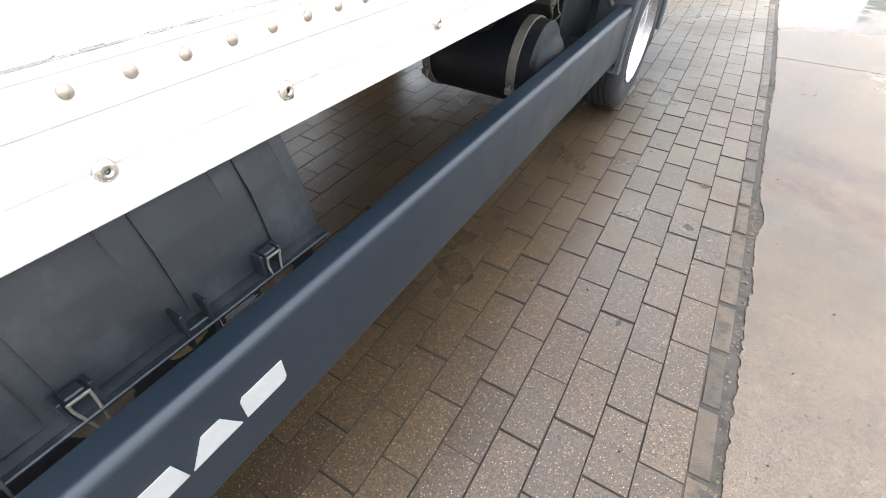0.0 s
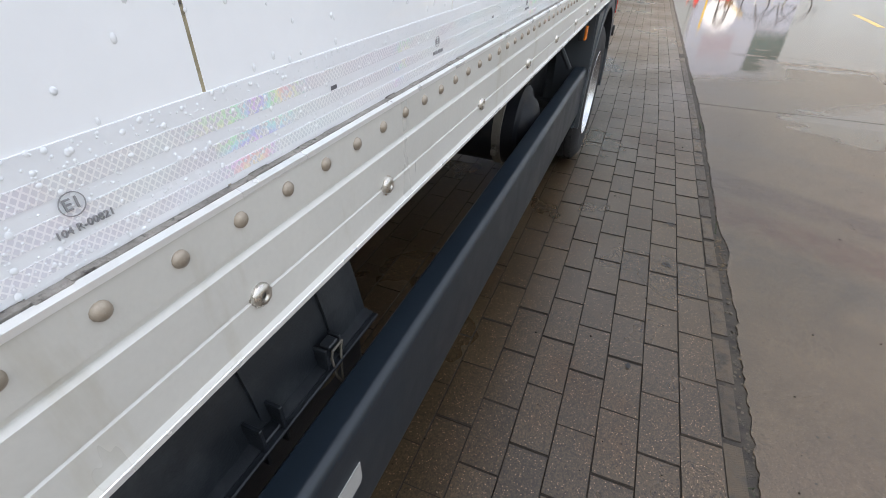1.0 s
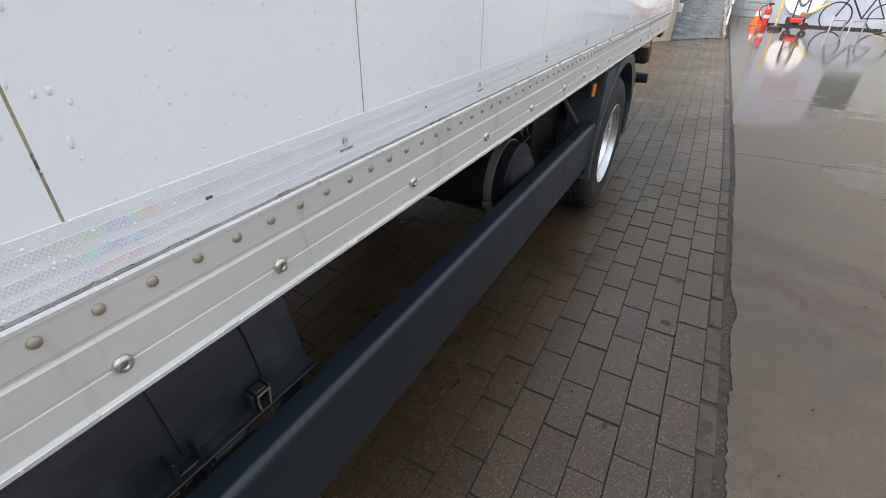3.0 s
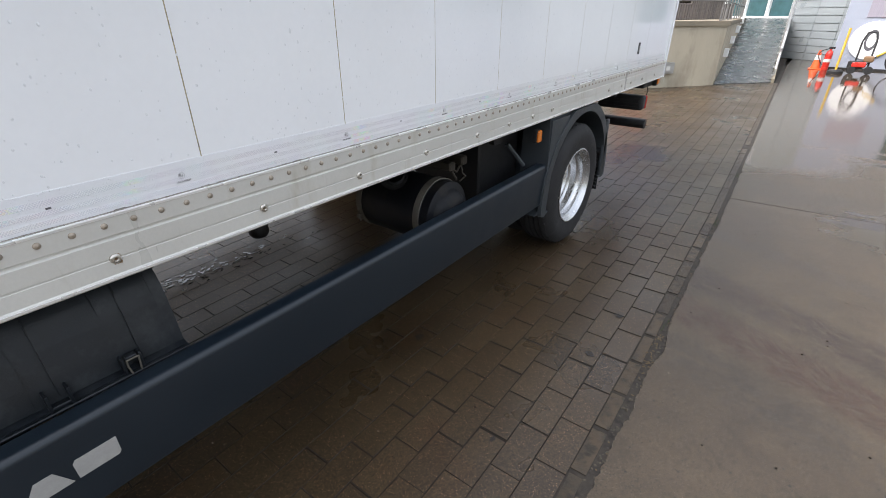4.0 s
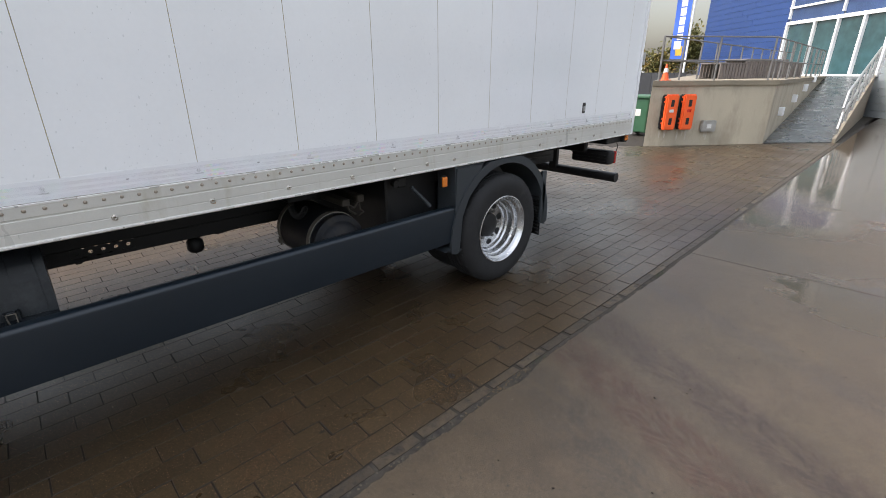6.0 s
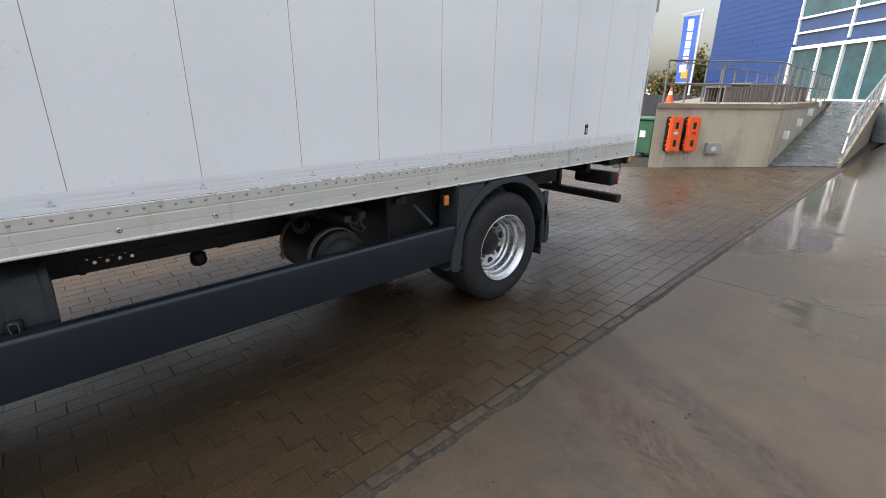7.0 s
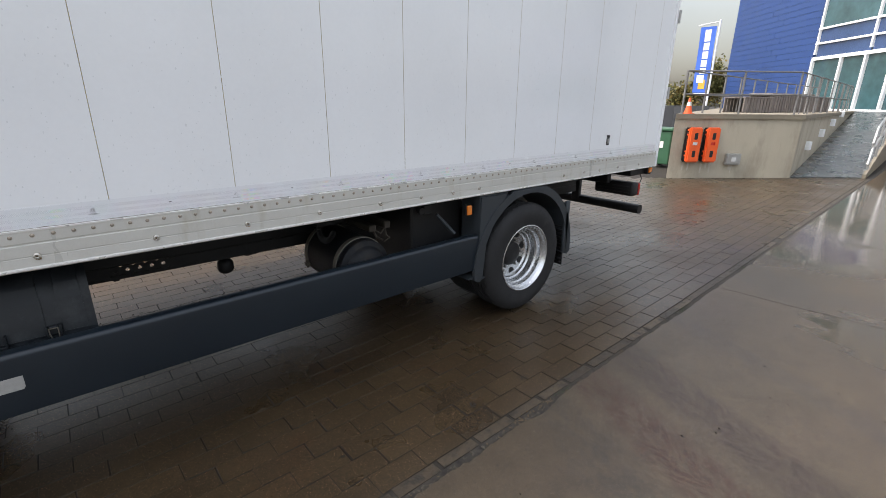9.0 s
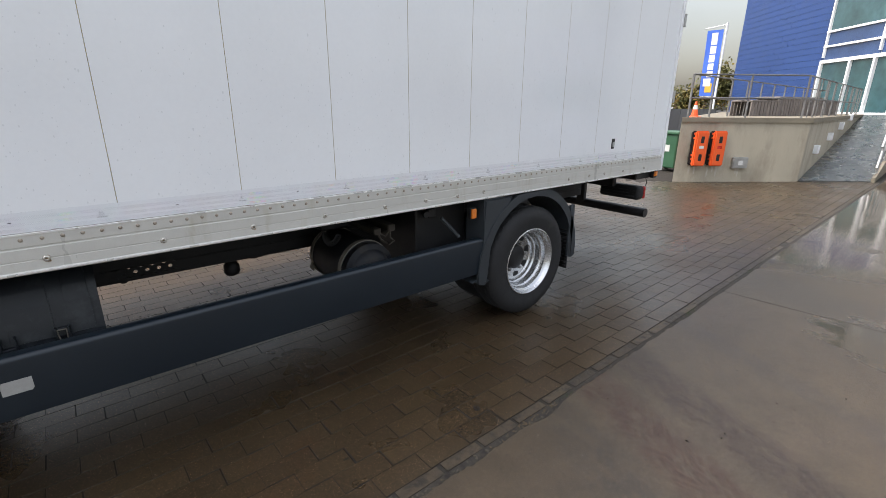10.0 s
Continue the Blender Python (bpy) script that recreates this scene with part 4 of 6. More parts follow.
part("valve_bracket", bm, surface("greasy_fitting", (0.050, 0.043, 0.034), 0.6, 0.3, 0.3, 20, 200, 0.1), lorry, "dusty pipes and valve brackets")

# chassis
HOLES = [1.722, 1.774, 1.826, 1.878, 1.930]


def pierced(bm, x0, x1, y0, y1, z0, z1, radius):
    """An upright plate with a round hole through its middle."""
    cy, cz, n = (y0 + y1) / 2, (z0 + z1) / 2, 16
    rings = []
    for x in (x0, x1):
        inner, outer = [], []
        for i in range(n):
            a = 2 * math.pi * (i + 0.5) / n
            c, d = math.cos(a), math.sin(a)
            k = min((y1 - y0) / 2 / max(abs(c), 1e-6), (z1 - z0) / 2 / max(abs(d), 1e-6))
            inner.append(bm.verts.new((x, cy + radius * c, cz + radius * d)))
            outer.append(bm.verts.new((x, cy + k * c, cz + k * d)))
        rings.append((inner, outer))
    for i in range(n):
        j = (i + 1) % n
        for inner, outer in rings:
            bm.faces.new((inner[i], inner[j], outer[j], outer[i]))
        bm.faces.new((rings[0][0][i], rings[0][0][j], rings[1][0][j], rings[1][0][i]))
        bm.faces.new((rings[0][1][i], rings[0][1][j], rings[1][1][j], rings[1][1][i]))
    return bm


bm = bmesh.new()
for x in (-0.74, -1.62):
    box(bm, (x - 0.03, -0.2, 0.620), (x + 0.03, 5.62, 0.80), 0.004)
    box(bm, (x - 0.03, -0.2, 0.553), (x + 0.03, 5.62, 0.573), 0.002)
    box(bm, (x - 0.03, -0.2, 0.572), (x + 0.03, HOLES[0] - 0.026, 0.621))
    box(bm, (x - 0.03, HOLES[-1] + 0.026, 0.572), (x + 0.03, 5.62, 0.621))
    for y in HOLES:
        pierced(bm, x + 0.022, x + 0.029, y - 0.026, y + 0.026, 0.573, 0.620, 0.0098)
for y in (0.6, 1.5, 2.4, 3.2, 4.6, 5.4):
    box(bm, (-1.62, y, 0.64), (-0.74, y + 0.07, 0.78), 0.004)
for k in range(12):
    box(bm, (-2.05, 1.1 + 0.4 * k, 0.80), (-0.40, 1.16 + 0.4 * k, 0.873))
part("chassis_frame", bm, CHASSIS, lorry, "black ladder frame under the box")
bm = bmesh.new()
lathe(bm, [(0.012, 0.10), (0.014, 0.045), (0.030, 0.036), (0.043, 0.020), (0.045, -0.022), (0.034, -0.040), (0.016, -0.048), (0.003, -0.049)], (-0.80, 2.248, 0.488), "z", 24)
part("drain_valve", bm, CHASSIS, lorry, smooth=True)
bm = bmesh.new()
box(bm, (-0.9, 1.70, 0.54), (-0.72, 1.74, 0.62), 0.01)
part("hose_bracket", bm, BLACK, lorry)
bm = bmesh.new()
pipe(bm, [(-0.73, 2.28, 0.575), (-0.73, 2.36, 0.55), (-0.73, 2.45, 0.56), (-0.73, 2.55, 0.60)], 0.010, 7)
part("hose_run", bm, BLACK, lorry)
bm = bmesh.new()
box(bm, (-0.62, 3.16, 0.42), (-0.20, 3.56, 0.868), 0.01)
part("splash_wall", bm, CHASSIS, lorry)
bm = bmesh.new()
box(bm, (-0.16, 3.20, 0.772), (-0.13, 3.26, 0.83), 0.006)
rod(bm, (-0.15, 3.18, 0.80), (-0.12, 3.18, 0.80), 0.02, 12)
part("stay_hinge", bm, CHASSIS, lorry)
bm = bmesh.new()
rod(bm, (-0.12, 3.29, 0.765), (-0.07, 3.39, 0.640), 0.012, 8)
part("guard_stay", bm, FENDER, lorry, "flat grey stay bar")

# rear wheel arch
bm = bmesh.new()
CY, CZ = 4.005, 0.375
outer, inner = [], []
for i in range(25):
    a = radians(205 - 230 * i / 24)
    inner.append((CY + 0.455 * math.cos(a), max(0.33, CZ + 0.46 * math.sin(a))))
for x0, x1, grow in ((-0.01, 0.012, 0.055), (-0.30, -0.008, 0.006)):
    rings = []
    for i, (y, z) in enumerate(inner):
        a = radians(205 - 230 * i / 24)
        yo, zo = y + grow * math.cos(a), min(0.866, z + grow * math.sin(a))
        rings.append([bm.verts.new(p) for p in ((x0, y, z), (x1, y, z), (x1, yo, zo), (x0, yo, zo))])
    for a, b in zip(rings, rings[1:]):
        for k in range(4):
            bm.faces.new((a[k], a[(k + 1) % 4], b[(k + 1) % 4], b[k]))
    bm.faces.new(rings[0])
    bm.faces.new(rings[-1])
fender = part("fender", bm, FENDER, lorry, "dark grey plastic wheel arch", True)
bm = bmesh.new()
slabs = [(3.455, 0.335), (3.585, 0.315), (3.585, 0.55), (3.66, 0.70), (3.74, 0.80), (3.80, 0.866), (3.535, 0.866), (3.535, 0.62), (3.535, 0.36)]
front = [bm.verts.new((0.006, y, z)) for y, z in slabs]
back = [bm.verts.new((-0.16, y, z)) for y, z in slabs]
bm.faces.new(front)
bm.faces.new(list(reversed(back)))
for i in range(len(slabs)):
    bm.faces.new((front[i], front[(i + 1) % len(slabs)], back[(i + 1) % len(slabs)], back[i]))
bmesh.ops.bevel(bm, geom=[e for e in bm.edges if e.verts[0].co.x > 0 and e.verts[1].co.x > 0], offset=0.012, segments=2, affect="EDGES")
part("fender_front", bm, FENDER, fender, smooth=True)
bm = bmesh.new()
box(bm, (-0.30, 4.455, 0.325), (0.010, 4.475, 0.70), 0.004)
box(bm, (-0.012, 4.425, 0.325), (0.012, 4.475, 0.72), 0.008, 2)
part("fender_rear", bm, FENDER, fender, smooth=True)
bm = bmesh.new()
box(bm, (-0.31, 4.447, 0.215), (-0.005, 4.456, 0.66), 0.002)
flap = part("mudflap", bm, BLACK, lorry, "ribbed black rubber mudflap")
for k in range(15):
    bm = bmesh.new()
    sweep(bm, [(-0.305, 0.0), (-0.010, 0.0), (-0.010, 0.010), (-0.305, 0.010)], 4.428, 4.448)
    bmesh.ops.translate(bm, verts=bm.verts, vec=(0, 0, 0.235 + 0.028 * k))
    part("rib", bm, BLACK, flap)
bm = bmesh.new()
box(bm, (-0.062, 3.452, 0.746), (-0.036, 3.500, 0.816), 0.006, 2)
lamp = part("side_marker_lamp", bm, BLACK, lorry)
bm = bmesh.new()
box(bm, (-0.040, 3.456, 0.750), (-0.024, 3.496, 0.812), 0.007, 2)
part("lens", bm, AMBER, lamp, "amber lens")

# wheels


def wheel(x_face, centre_y, side, drop):
    """A twin rear wheel; its outer rim is deeply dished."""
    s = side
    w = thing("wheel", (x_face, centre_y, 0), "", "")
    w.parent = lorry
    w.location = Vector((x_face, centre_y, 0)) - lorry.location
    c = (x_face, centre_y, 0.378 - drop)
    bm = bmesh.new()
    prof = [(0.238, -0.004), (0.250, 0.0), (0.270, 0.004), (0.300, 0.008), (0.330, 0.006), (0.352, -0.004), (0.366, -0.016), (0.375, -0.030), (0.378, -0.052)]
    for k in range(4):
        a = -0.058 - 0.034 * k
        prof += [(0.378, a), (0.366, a - 0.003), (0.366, a - 0.009), (0.378, a - 0.012)]
    prof += [(0.378, -0.185), (0.368, -0.205), (0.330, -0.222), (0.25, -0.214), (0.238, -0.21)]
    lathe(bm, [(r + 0.012 * (r - 0.238) / 0.14, a * s) for r, a in prof], c, "x", 64)
    tyre = part("tyre", bm, TYRE, w, "worn black truck tyre", True)
    for k in range(46):
        a = 2 * math.pi * k / 46
        bm = bmesh.new()
        box(bm, (-0.007, -0.0085, -0.015), (0.007, 0.0085, 0.0075), 0.003)
        bmesh.ops.transform(bm, matrix=Matrix.Translation(Vector(c) + Vector((-0.032 * s, 0.383 * math.cos(a), 0.383 * math.sin(a)))) @ Matrix.Rotation(a - math.pi / 2, 4, "X"), verts=bm.verts)
        if k == 0:
            lug = part("tread_lug", bm, TYRE, tyre)
        else:
            bm.free()
            o = new("tread_lug", lug.data)
            o.parent = tyre
            at = Vector(c) - root_of(tyre)
            o.matrix_local = Matrix.Translation(at) @ Matrix.Rotation(a, 4, "X") @ Matrix.Translation(-at)
    bm = bmesh.new()
    lathe(bm, [(r, a * s) for r, a in [(0.233, -0.012), (0.240, -0.004), (0.240, 0.002), (0.234, 0.004), (0.228, -0.004), (0.224, -0.020), (0.216, -0.030), (0.208, -0.036), (0.205, -0.066), (0.200, -0.072), (0.194, -0.076), (0.190, -0.110), (0.186, -0.120), (0.178, -0.126), (0.174, -0.142),
                                     (0.165, -0.152), (0.120, -0.158), (0.090, -0.158)]], c, "x", 64)
    rim = part("rim", bm, RIM, w, "silver dished steel rim", True)
    bm = bmesh.new()
    lathe(bm, [(r, a * s) for r, a in [(0.094, -0.160), (0.090, -0.150), (0.084, -0.128), (0.070, -0.120), (0.040, -0.116), (0.002, -0.115)]], c, "x", 40)
    part("hub", bm, CHASSIS, w, "black greasy hub", True)
    for k in range(8):
        a = 2 * math.pi * (k + 0.3) / 8
        bm = bmesh.new()
        p = Vector(c) + Vector((-0.1535 * s, 0.145 * math.cos(a), 0.150 * math.sin(a)))
        rod(bm, p - Vector((0.008 * s, 0, 0)), p + Vector((0.0008 * s, 0, 0)), 0.026, 24)
        part("vent_hole", bm, BLACK, rim)
    for k in range(6):
        a = 2 * math.pi * k / 6
        bm = bmesh.new()
        p = Vector(c) + Vector((-0.156 * s, 0.104 * math.cos(a), 0.104 * math.sin(a)))
        rod(bm, p, p + Vector((0.022 * s, 0, 0)), 0.011, 6)
        part("wheel_nut", bm, DARK_STEEL, rim)
    bm = bmesh.new()
    lathe(bm, [(r, (a - 0.27) * s) for r, a in [(0.22, 0.0), (0.30, 0.008), (0.35, 0.004), (0.375, -0.03), (0.375, -0.18), (0.33, -0.22), (0.22, -0.21)]], c, "x", 48)
    part("inner_tyre", bm, TYRE, w, smooth=True)
    return w


wheel(0.0, CY, 1, 0.011)
wheel(-2.36, CY, -1, 0.011)
# unseen front wheels that go with the added cab
wheel(-0.10, -0.45, 1, 0.062)
wheel(-2.24, -0.45, -1, 0.062)
bm = bmesh.new()
rod(bm, (-2.1, CY, 0.378), (-0.3, CY, 0.378), 0.07, 16)
bmesh.ops.create_uvsphere(bm, u_segments=20, v_segments=12, radius=0.18, matrix=Matrix.Translation((-1.19, CY, 0.378)))
part("rear_axle", bm, CHASSIS, lorry, smooth=True)

# rear underrun bar and lights
bm = bmesh.new()
rod(bm, (-2.30, 5.70, 0.47), (-0.055, 5.70, 0.47), 0.043, 20)
bar = part("underrun_bar", bm, CHASSIS, lorry, "black tubular underrun bar", True)
for x in (-0.74, -1.62):
    bm = bmesh.new()
    box(bm, (x - 0.045, 5.655, 0.46), (x + 0.045, 5.70, 0.70), 0.006)
    box(bm, (x - 0.03, 5.2, 0.66), (x + 0.03, 5.70, 0.80), 0.006)
    part("bar_bracket", bm, CHASSIS, lorry)
bm = bmesh.new()
box(bm, (-0.47, 5.56, 0.600), (-0.075, 5.665, 0.725), 0.025, 3)
tail = part("tail_lamp", bm, BLACK, lorry, "black tail lamp cluster", True)
bm = bmesh.new()
box(bm, (-0.46, 5.66, 0.606), (-0.070, 5.685, 0.719), 0.010, 2)
part("lens", bm, RED_LENS, tail, "red lens")
for k in range(3):
    bm = bmesh.new()
    box(bm, (-0.46, 5.552, 0.625 + 0.028 * k), (-0.11, 5.562, 0.633 + 0.028 * k), 0.002)
    part("rib", bm, BLACK, tail)
bm = bmesh.new()
box(bm, (-0.65, 5.50, 0.70), (-0.30, 5.56, 0.86), 0.008)
box(bm, (-0.35, 5.45, 0.80), (-0.06, 5.72, 0.868), 0.008)
part("tail_bracket", bm, CHASSIS, lorry)
bm = bmesh.new()
box(bm, (-0.060, 5.690, 0.800), (-0.026, 5.755, 0.866), 0.006, 2)
marker = part("rear_marker_lamp", bm, BLACK, lorry)
bm = bmesh.new()
box(bm, (-0.030, 5.696, 0.815), (-0.014, 5.749, 0.862), 0.006, 2)
part("lens", bm, AMBER, marker, "amber lens")
bm = bmesh.new()
pipe(bm, [(-0.10, 5.70, 0.80), (-0.09, 5.72, 0.75), (-0.10, 5.71, 0.70), (-0.12, 5.67, 0.69)], 0.004, 6)
part("lamp_cable", bm, BLACK, lorry)

# ---- platform, ramp and building ----
BR, BL = Vector((-0.60, 13.0)), Vector((-2.14, 10.90))
U = (BL - BR).normalized()
D = Vector((-0.725, 0.688)).normalized()
F0 = Vector((0.084, 22.145))
LEVEL = 1.235


def along_facade(k, out=0.0):
    """A place on the facade: k metres along it, out metres in front of it."""
    return F0 + D * k + Vector((-D.y, D.x)) * out * (1 if Vector((-D.y, D.x)).y < 0 else -1)


def wall_point(s, out=0.0):
    """A place on the platform's front wall, s metres from its ramp corner."""
    front = Vector((-U.y, U.x))
    if front.y > 0:
        front = -front
    return BR + U * s + front * out


def side_x(y):
    """The platform's side along the ramp, which runs askew."""
    return BR.x - 0.088 * (y - BR.y)


platform = thing("loading_platform", (BR.x - 2, BR.y + 3, 0), "cast concrete platform with a damp edge, water streaks", "platform", kind="structure")
bm = bmesh.new()
slab(bm, [tuple(BL), tuple(BR), (side_x(23.6), 23.6), tuple(along_facade(11.4))], -0.1, LEVEL - 0.09)
part("retaining_wall", bm, WALL_CONCRETE, platform)
bm = bmesh.new()
slab(bm, [tuple(wall_point(2.62, 0.03)), tuple(wall_point(-0.03, 0.03)), (side_x(23.6) + 0.03, 23.6), tuple(along_facade(11.4))], LEVEL - 0.09, LEVEL)
part("coping", bm, CAP_CONCRETE, platform)

STREAK = surface("limewash_streak", (0.50, 0.47, 0.40), 0.8, 0, 0.15, 20, 120)
rng = random.Random(9)
for s, z in ((2.20, 0.31), (2.31, 0.31), (1.83, 0.31), (1.75, 0.31), (1.34, 0.26), (1.30, 0.26), (1.93, 0.31)):
    bm = bmesh.new()
    h = rng.uniform(0.10, 0.22)
    pts = []
    for i in range(9):
        w = 0.018 * (1 - (i / 9) ** 2) + 0.004 + 0.004 * noise.noise((i * 1.1, s * 9, 0))
        pts.append((w, z - h * i / 8))
    left = [bm.verts.new((*wall_point(s - w, 0.004), z1)) for w, z1 in pts]
    right = [bm.verts.new((*wall_point(s + w, 0.004), z1)) for w, z1 in pts]
    for i in range(8):
        bm.faces.new((left[i], left[i + 1], right[i + 1], right[i]))
    part("lime_streak", bm, STREAK, platform, "pale lime streak")


def obox(bm, s0, s1, out0, out1, z0, z1, bevel=0.0):
    """A box on the platform's front wall."""
    c = wall_point((s0 + s1) / 2, (out0 + out1) / 2)
    turn = math.atan2(U.y, U.x)
    made = bmesh.ops.create_cube(bm, size=1.0, matrix=Matrix.Translation((c.x, c.y, (z0 + z1) / 2)) @ Matrix.Rotation(turn, 4, "Z") @ Matrix.Diagonal((abs(s1 - s0), abs(out1 - out0), z1 - z0, 1)))
    if bevel:
        bmesh.ops.bevel(bm, geom=list({e for v in made["verts"] for e in v.link_edges}), offset=bevel, segments=2, affect="EDGES")
    return bm


for s in (2.225, 1.865):
    c = wall_point(s)
    cab = thing("fire_extinguisher_box", (c.x, c.y, 0.36), "orange plastic fire extinguisher box hung on the concrete wall", "extinguisher box", "boxes on the wall")
    part("back_shell", obox(bmesh.new(), s - 0.13, s + 0.145, 0.005, 0.075, 0.335, 0.985, 0.02), BLACK, cab, "black back shell")
    bm = obox(bmesh.new(), s - 0.128, s + 0.122, 0.075, 0.165, 0.330, 0.99, 0.022)
    lid2 = part("lid", bm, ORANGE, cab, "orange lid with two sight windows")
    for z0 in (0.43, 0.765):
        part("sight_window", obox(bmesh.new(), s - 0.035, s + 0.030, 0.160, 0.169, z0, z0 + 0.125, 0.006), BLACK, lid2)
    part("sticker", obox(bmesh.new(), s - 0.045, s + 0.045, 0.162, 0.170, 0.66, 0.715, 0.002), LABEL_WHITE if s > 2 else RED, lid2, "small printed sticker")
    for z0 in (0.44, 0.52, 0.84, 0.92):
        part("lid_clip", obox(bmesh.new(), s + 0.108, s + 0.135, 0.07, 0.12, z0, z0 + 0.03, 0.004), ORANGE, lid2)
c = wall_point(1.29)
sock = thing("socket_box", (c.x, c.y, 0.30), "grey electric socket box on the concrete wall", "socket box")
part("cover", obox(bmesh.new(), 1.17, 1.47, 0.004, 0.085, 0.275, 0.490, 0.012), STEEL, sock)
part("sticker", obox(bmesh.new(), 1.28, 1.37, 0.083, 0.088, 0.34, 0.42), LABEL_WHITE, sock, "white sticker")

# wall luminaires along the ramp
for k, y in enumerate((14.2, 15.9, 17.6, 19.3)):
    zc = 0.06 + 1.15 * (y - 13.0) / 9.6
    lum = thing("ramp_wall_light", (side_x(y), y, zc + 0.25), "small white box light on the ramp wall", "wall light", "lights along the ramp")
    part("housing", box(bmesh.new(), (side_x(y) - 0.004, y - 0.08, zc + 0.28), (side_x(y) + 0.09, y + 0.08, zc + 0.46), 0.01), WHITE_FRAME, lum)

ramp_thing = thing("access_ramp", (-0.05, 14, 0), "wet grey access ramp with cross joints and steel sides", "ramp", kind="structure")
FOOT, HEAD = ((-0.595, 13.05), (0.36, 14.10)), ((-1.52, 23.45), (-0.12, 22.15))  # the two sides of the ramp at its foot and its head


def deck(f, side):
    """A place on the ramp: f from its foot to its head, side 0 at the platform, 1 at the yard."""
    p = Vector(FOOT[side]).lerp(Vector(HEAD[side]), f)
    return Vector((p.x, p.y, 0.02 + (LEVEL - 0.02) * f))


n = 6
for i in range(n):
    f0, f1 = i / n + 0.0012, (i + 1) / n - 0.0012
    bm = bmesh.new()
    hi = [bm.verts.new(deck(f, side)) for f, side in ((f0, 0), (f0, 1), (f1, 1), (f1, 0))]
    lo = [bm.verts.new((v.co.x, v.co.y, -0.05)) for v in hi]
    bm.faces.new(hi)
    bm.faces.new(list(reversed(lo)))
    for q in range(4):
        bm.faces.new((lo[q], lo[(q + 1) % 4], hi[(q + 1) % 4], hi[q]))
    part("deck_panel", bm, RAMP_DECK, ramp_thing)
bm = bmesh.new()
a, b = deck(0, 1), deck(1, 1)
q = [bm.verts.new(p) for p in ((a.x, a.y, -0.05), (a.x + 0.06, a.y, -0.05), (a.x + 0.06, a.y, 0.09), (a.x, a.y, 0.09), (b.x, b.y, -0.05), (b.x + 0.06, b.y, -0.05), (b.x + 0.06, b.y, LEVEL + 0.06), (b.x, b.y, LEVEL + 0.06))]
for f in ((0, 1, 2, 3), (7, 6, 5, 4), (0, 4, 5, 1), (1, 5, 6, 2), (2, 6, 7, 3), (3, 7, 4, 0)):
    bm.faces.new([q[i] for i in f])
kerb = part("side_kerb", bm, CAP_CONCRETE, ramp_thing, "damp concrete kerb along the ramp")
for k in range(11):
    p = deck(0.04 + 0.09 * k, 1)
    part("fixing_plate", box(bmesh.new(), (p.x - 0.03, p.y - 0.05, p.z + 0.055), (p.x + 0.015, p.y + 0.05, p.z + 0.085), 0.004), STEEL, kerb)

# ramp handrail
hand = thing("ramp_handrail", tuple(deck(0.5, 1)), "galvanised steel handrail beside the ramp", "handrail")
for h in (0.92, 0.50):
    bm = pipe(bmesh.new(), [deck(0.02, 1) + Vector((0.02, 0, h - 0.28)), deck(0.05, 1) + Vector((0.02, 0, h)), deck(0.93, 1) + Vector((0.02, 0, h))], 0.026, 10)
    part("rail", bm, STEEL, hand, smooth=True)
for k in range(7):
    p = deck(0.05 + 0.1466 * k, 1) + Vector((0.02, 0, 0))
    part("post", rod(bmesh.new(), (p.x, p.y, p.z - 0.02), (p.x, p.y, p.z + 0.92), 0.022, 10), STEEL, hand)


def railing(name, a, b, posts, balusters, label, first=0):
    a, b = Vector(a), Vector(b)
    r = thing(name, (a.x, a.y, LEVEL), label, "railing", "platform railings")
    for h in (0.78, 0.36):
        part("rail", rod(bmesh.new(), (*a, LEVEL + h), (*b, LEVEL + h), 0.014, 8), DARK_STEEL, r)
    for k in range(first, posts):
        p = a.lerp(b, k / (posts - 1))
        bm = bmesh.new()
        box(bm, (p.x - 0.016, p.y - 0.016, LEVEL - 0.002), (p.x + 0.016, p.y + 0.016, LEVEL + 0.78), 0.003)
        part("post", bm, DARK_STEEL, r)
    for k in range(balusters):
        p = a.lerp(b, (k + 0.5) / balusters)
        part("baluster", rod(bmesh.new(), (*p, LEVEL), (*p, LEVEL + 0.78), 0.011, 6), DARK_STEEL, r)
    return r


railing("platform_railing", wall_point(2.45, -0.08), wall_point(0.15, -0.08), 3, 0, "grey steel railing along the platform edge")
railing("platform_railing", wall_point(0.15, -0.08), (side_x(22.0) - 0.08, 22.0), 9, 9, "grey steel railing along the ramp edge", 1)
railing("platform_railing", wall_point(2.45, -0.08), (-2.6, 23.0), 12, 0, "grey steel railing across the platform", 1)


def slat_bench(at, turn, length, height):
    b = thing("slatted_planter_bench", (at[0], at[1], LEVEL), "grey slatted wooden bench box on the platform", "bench", "benches on the platform")
    n = int(length / 0.11)
    m = Matrix.Translation((at[0], at[1], LEVEL)) @ Matrix.Rotation(turn, 4, "Z")
    for k in range(n):
        for side in (-0.25, 0.25):
            bm = bmesh.new()
            box(bm, (k * 0.11 - length / 2, side - 0.012, 0.0), (k * 0.11 - length / 2 + 0.085, side + 0.012, height), 0.003)
            bmesh.ops.transform(bm, matrix=m, verts=bm.verts)
            part("slat", bm, WOOD, b)
    bm = bmesh.new()
    box(bm, (-length / 2, -0.27, height), (length / 2 - 0.02, 0.27, height + 0.03), 0.004)
    bmesh.ops.transform(bm, matrix=m, verts=bm.verts)
    part("top", bm, WOOD, b)


slat_bench((-1.85, 16.2), 1.35, 2.0, 0.42)
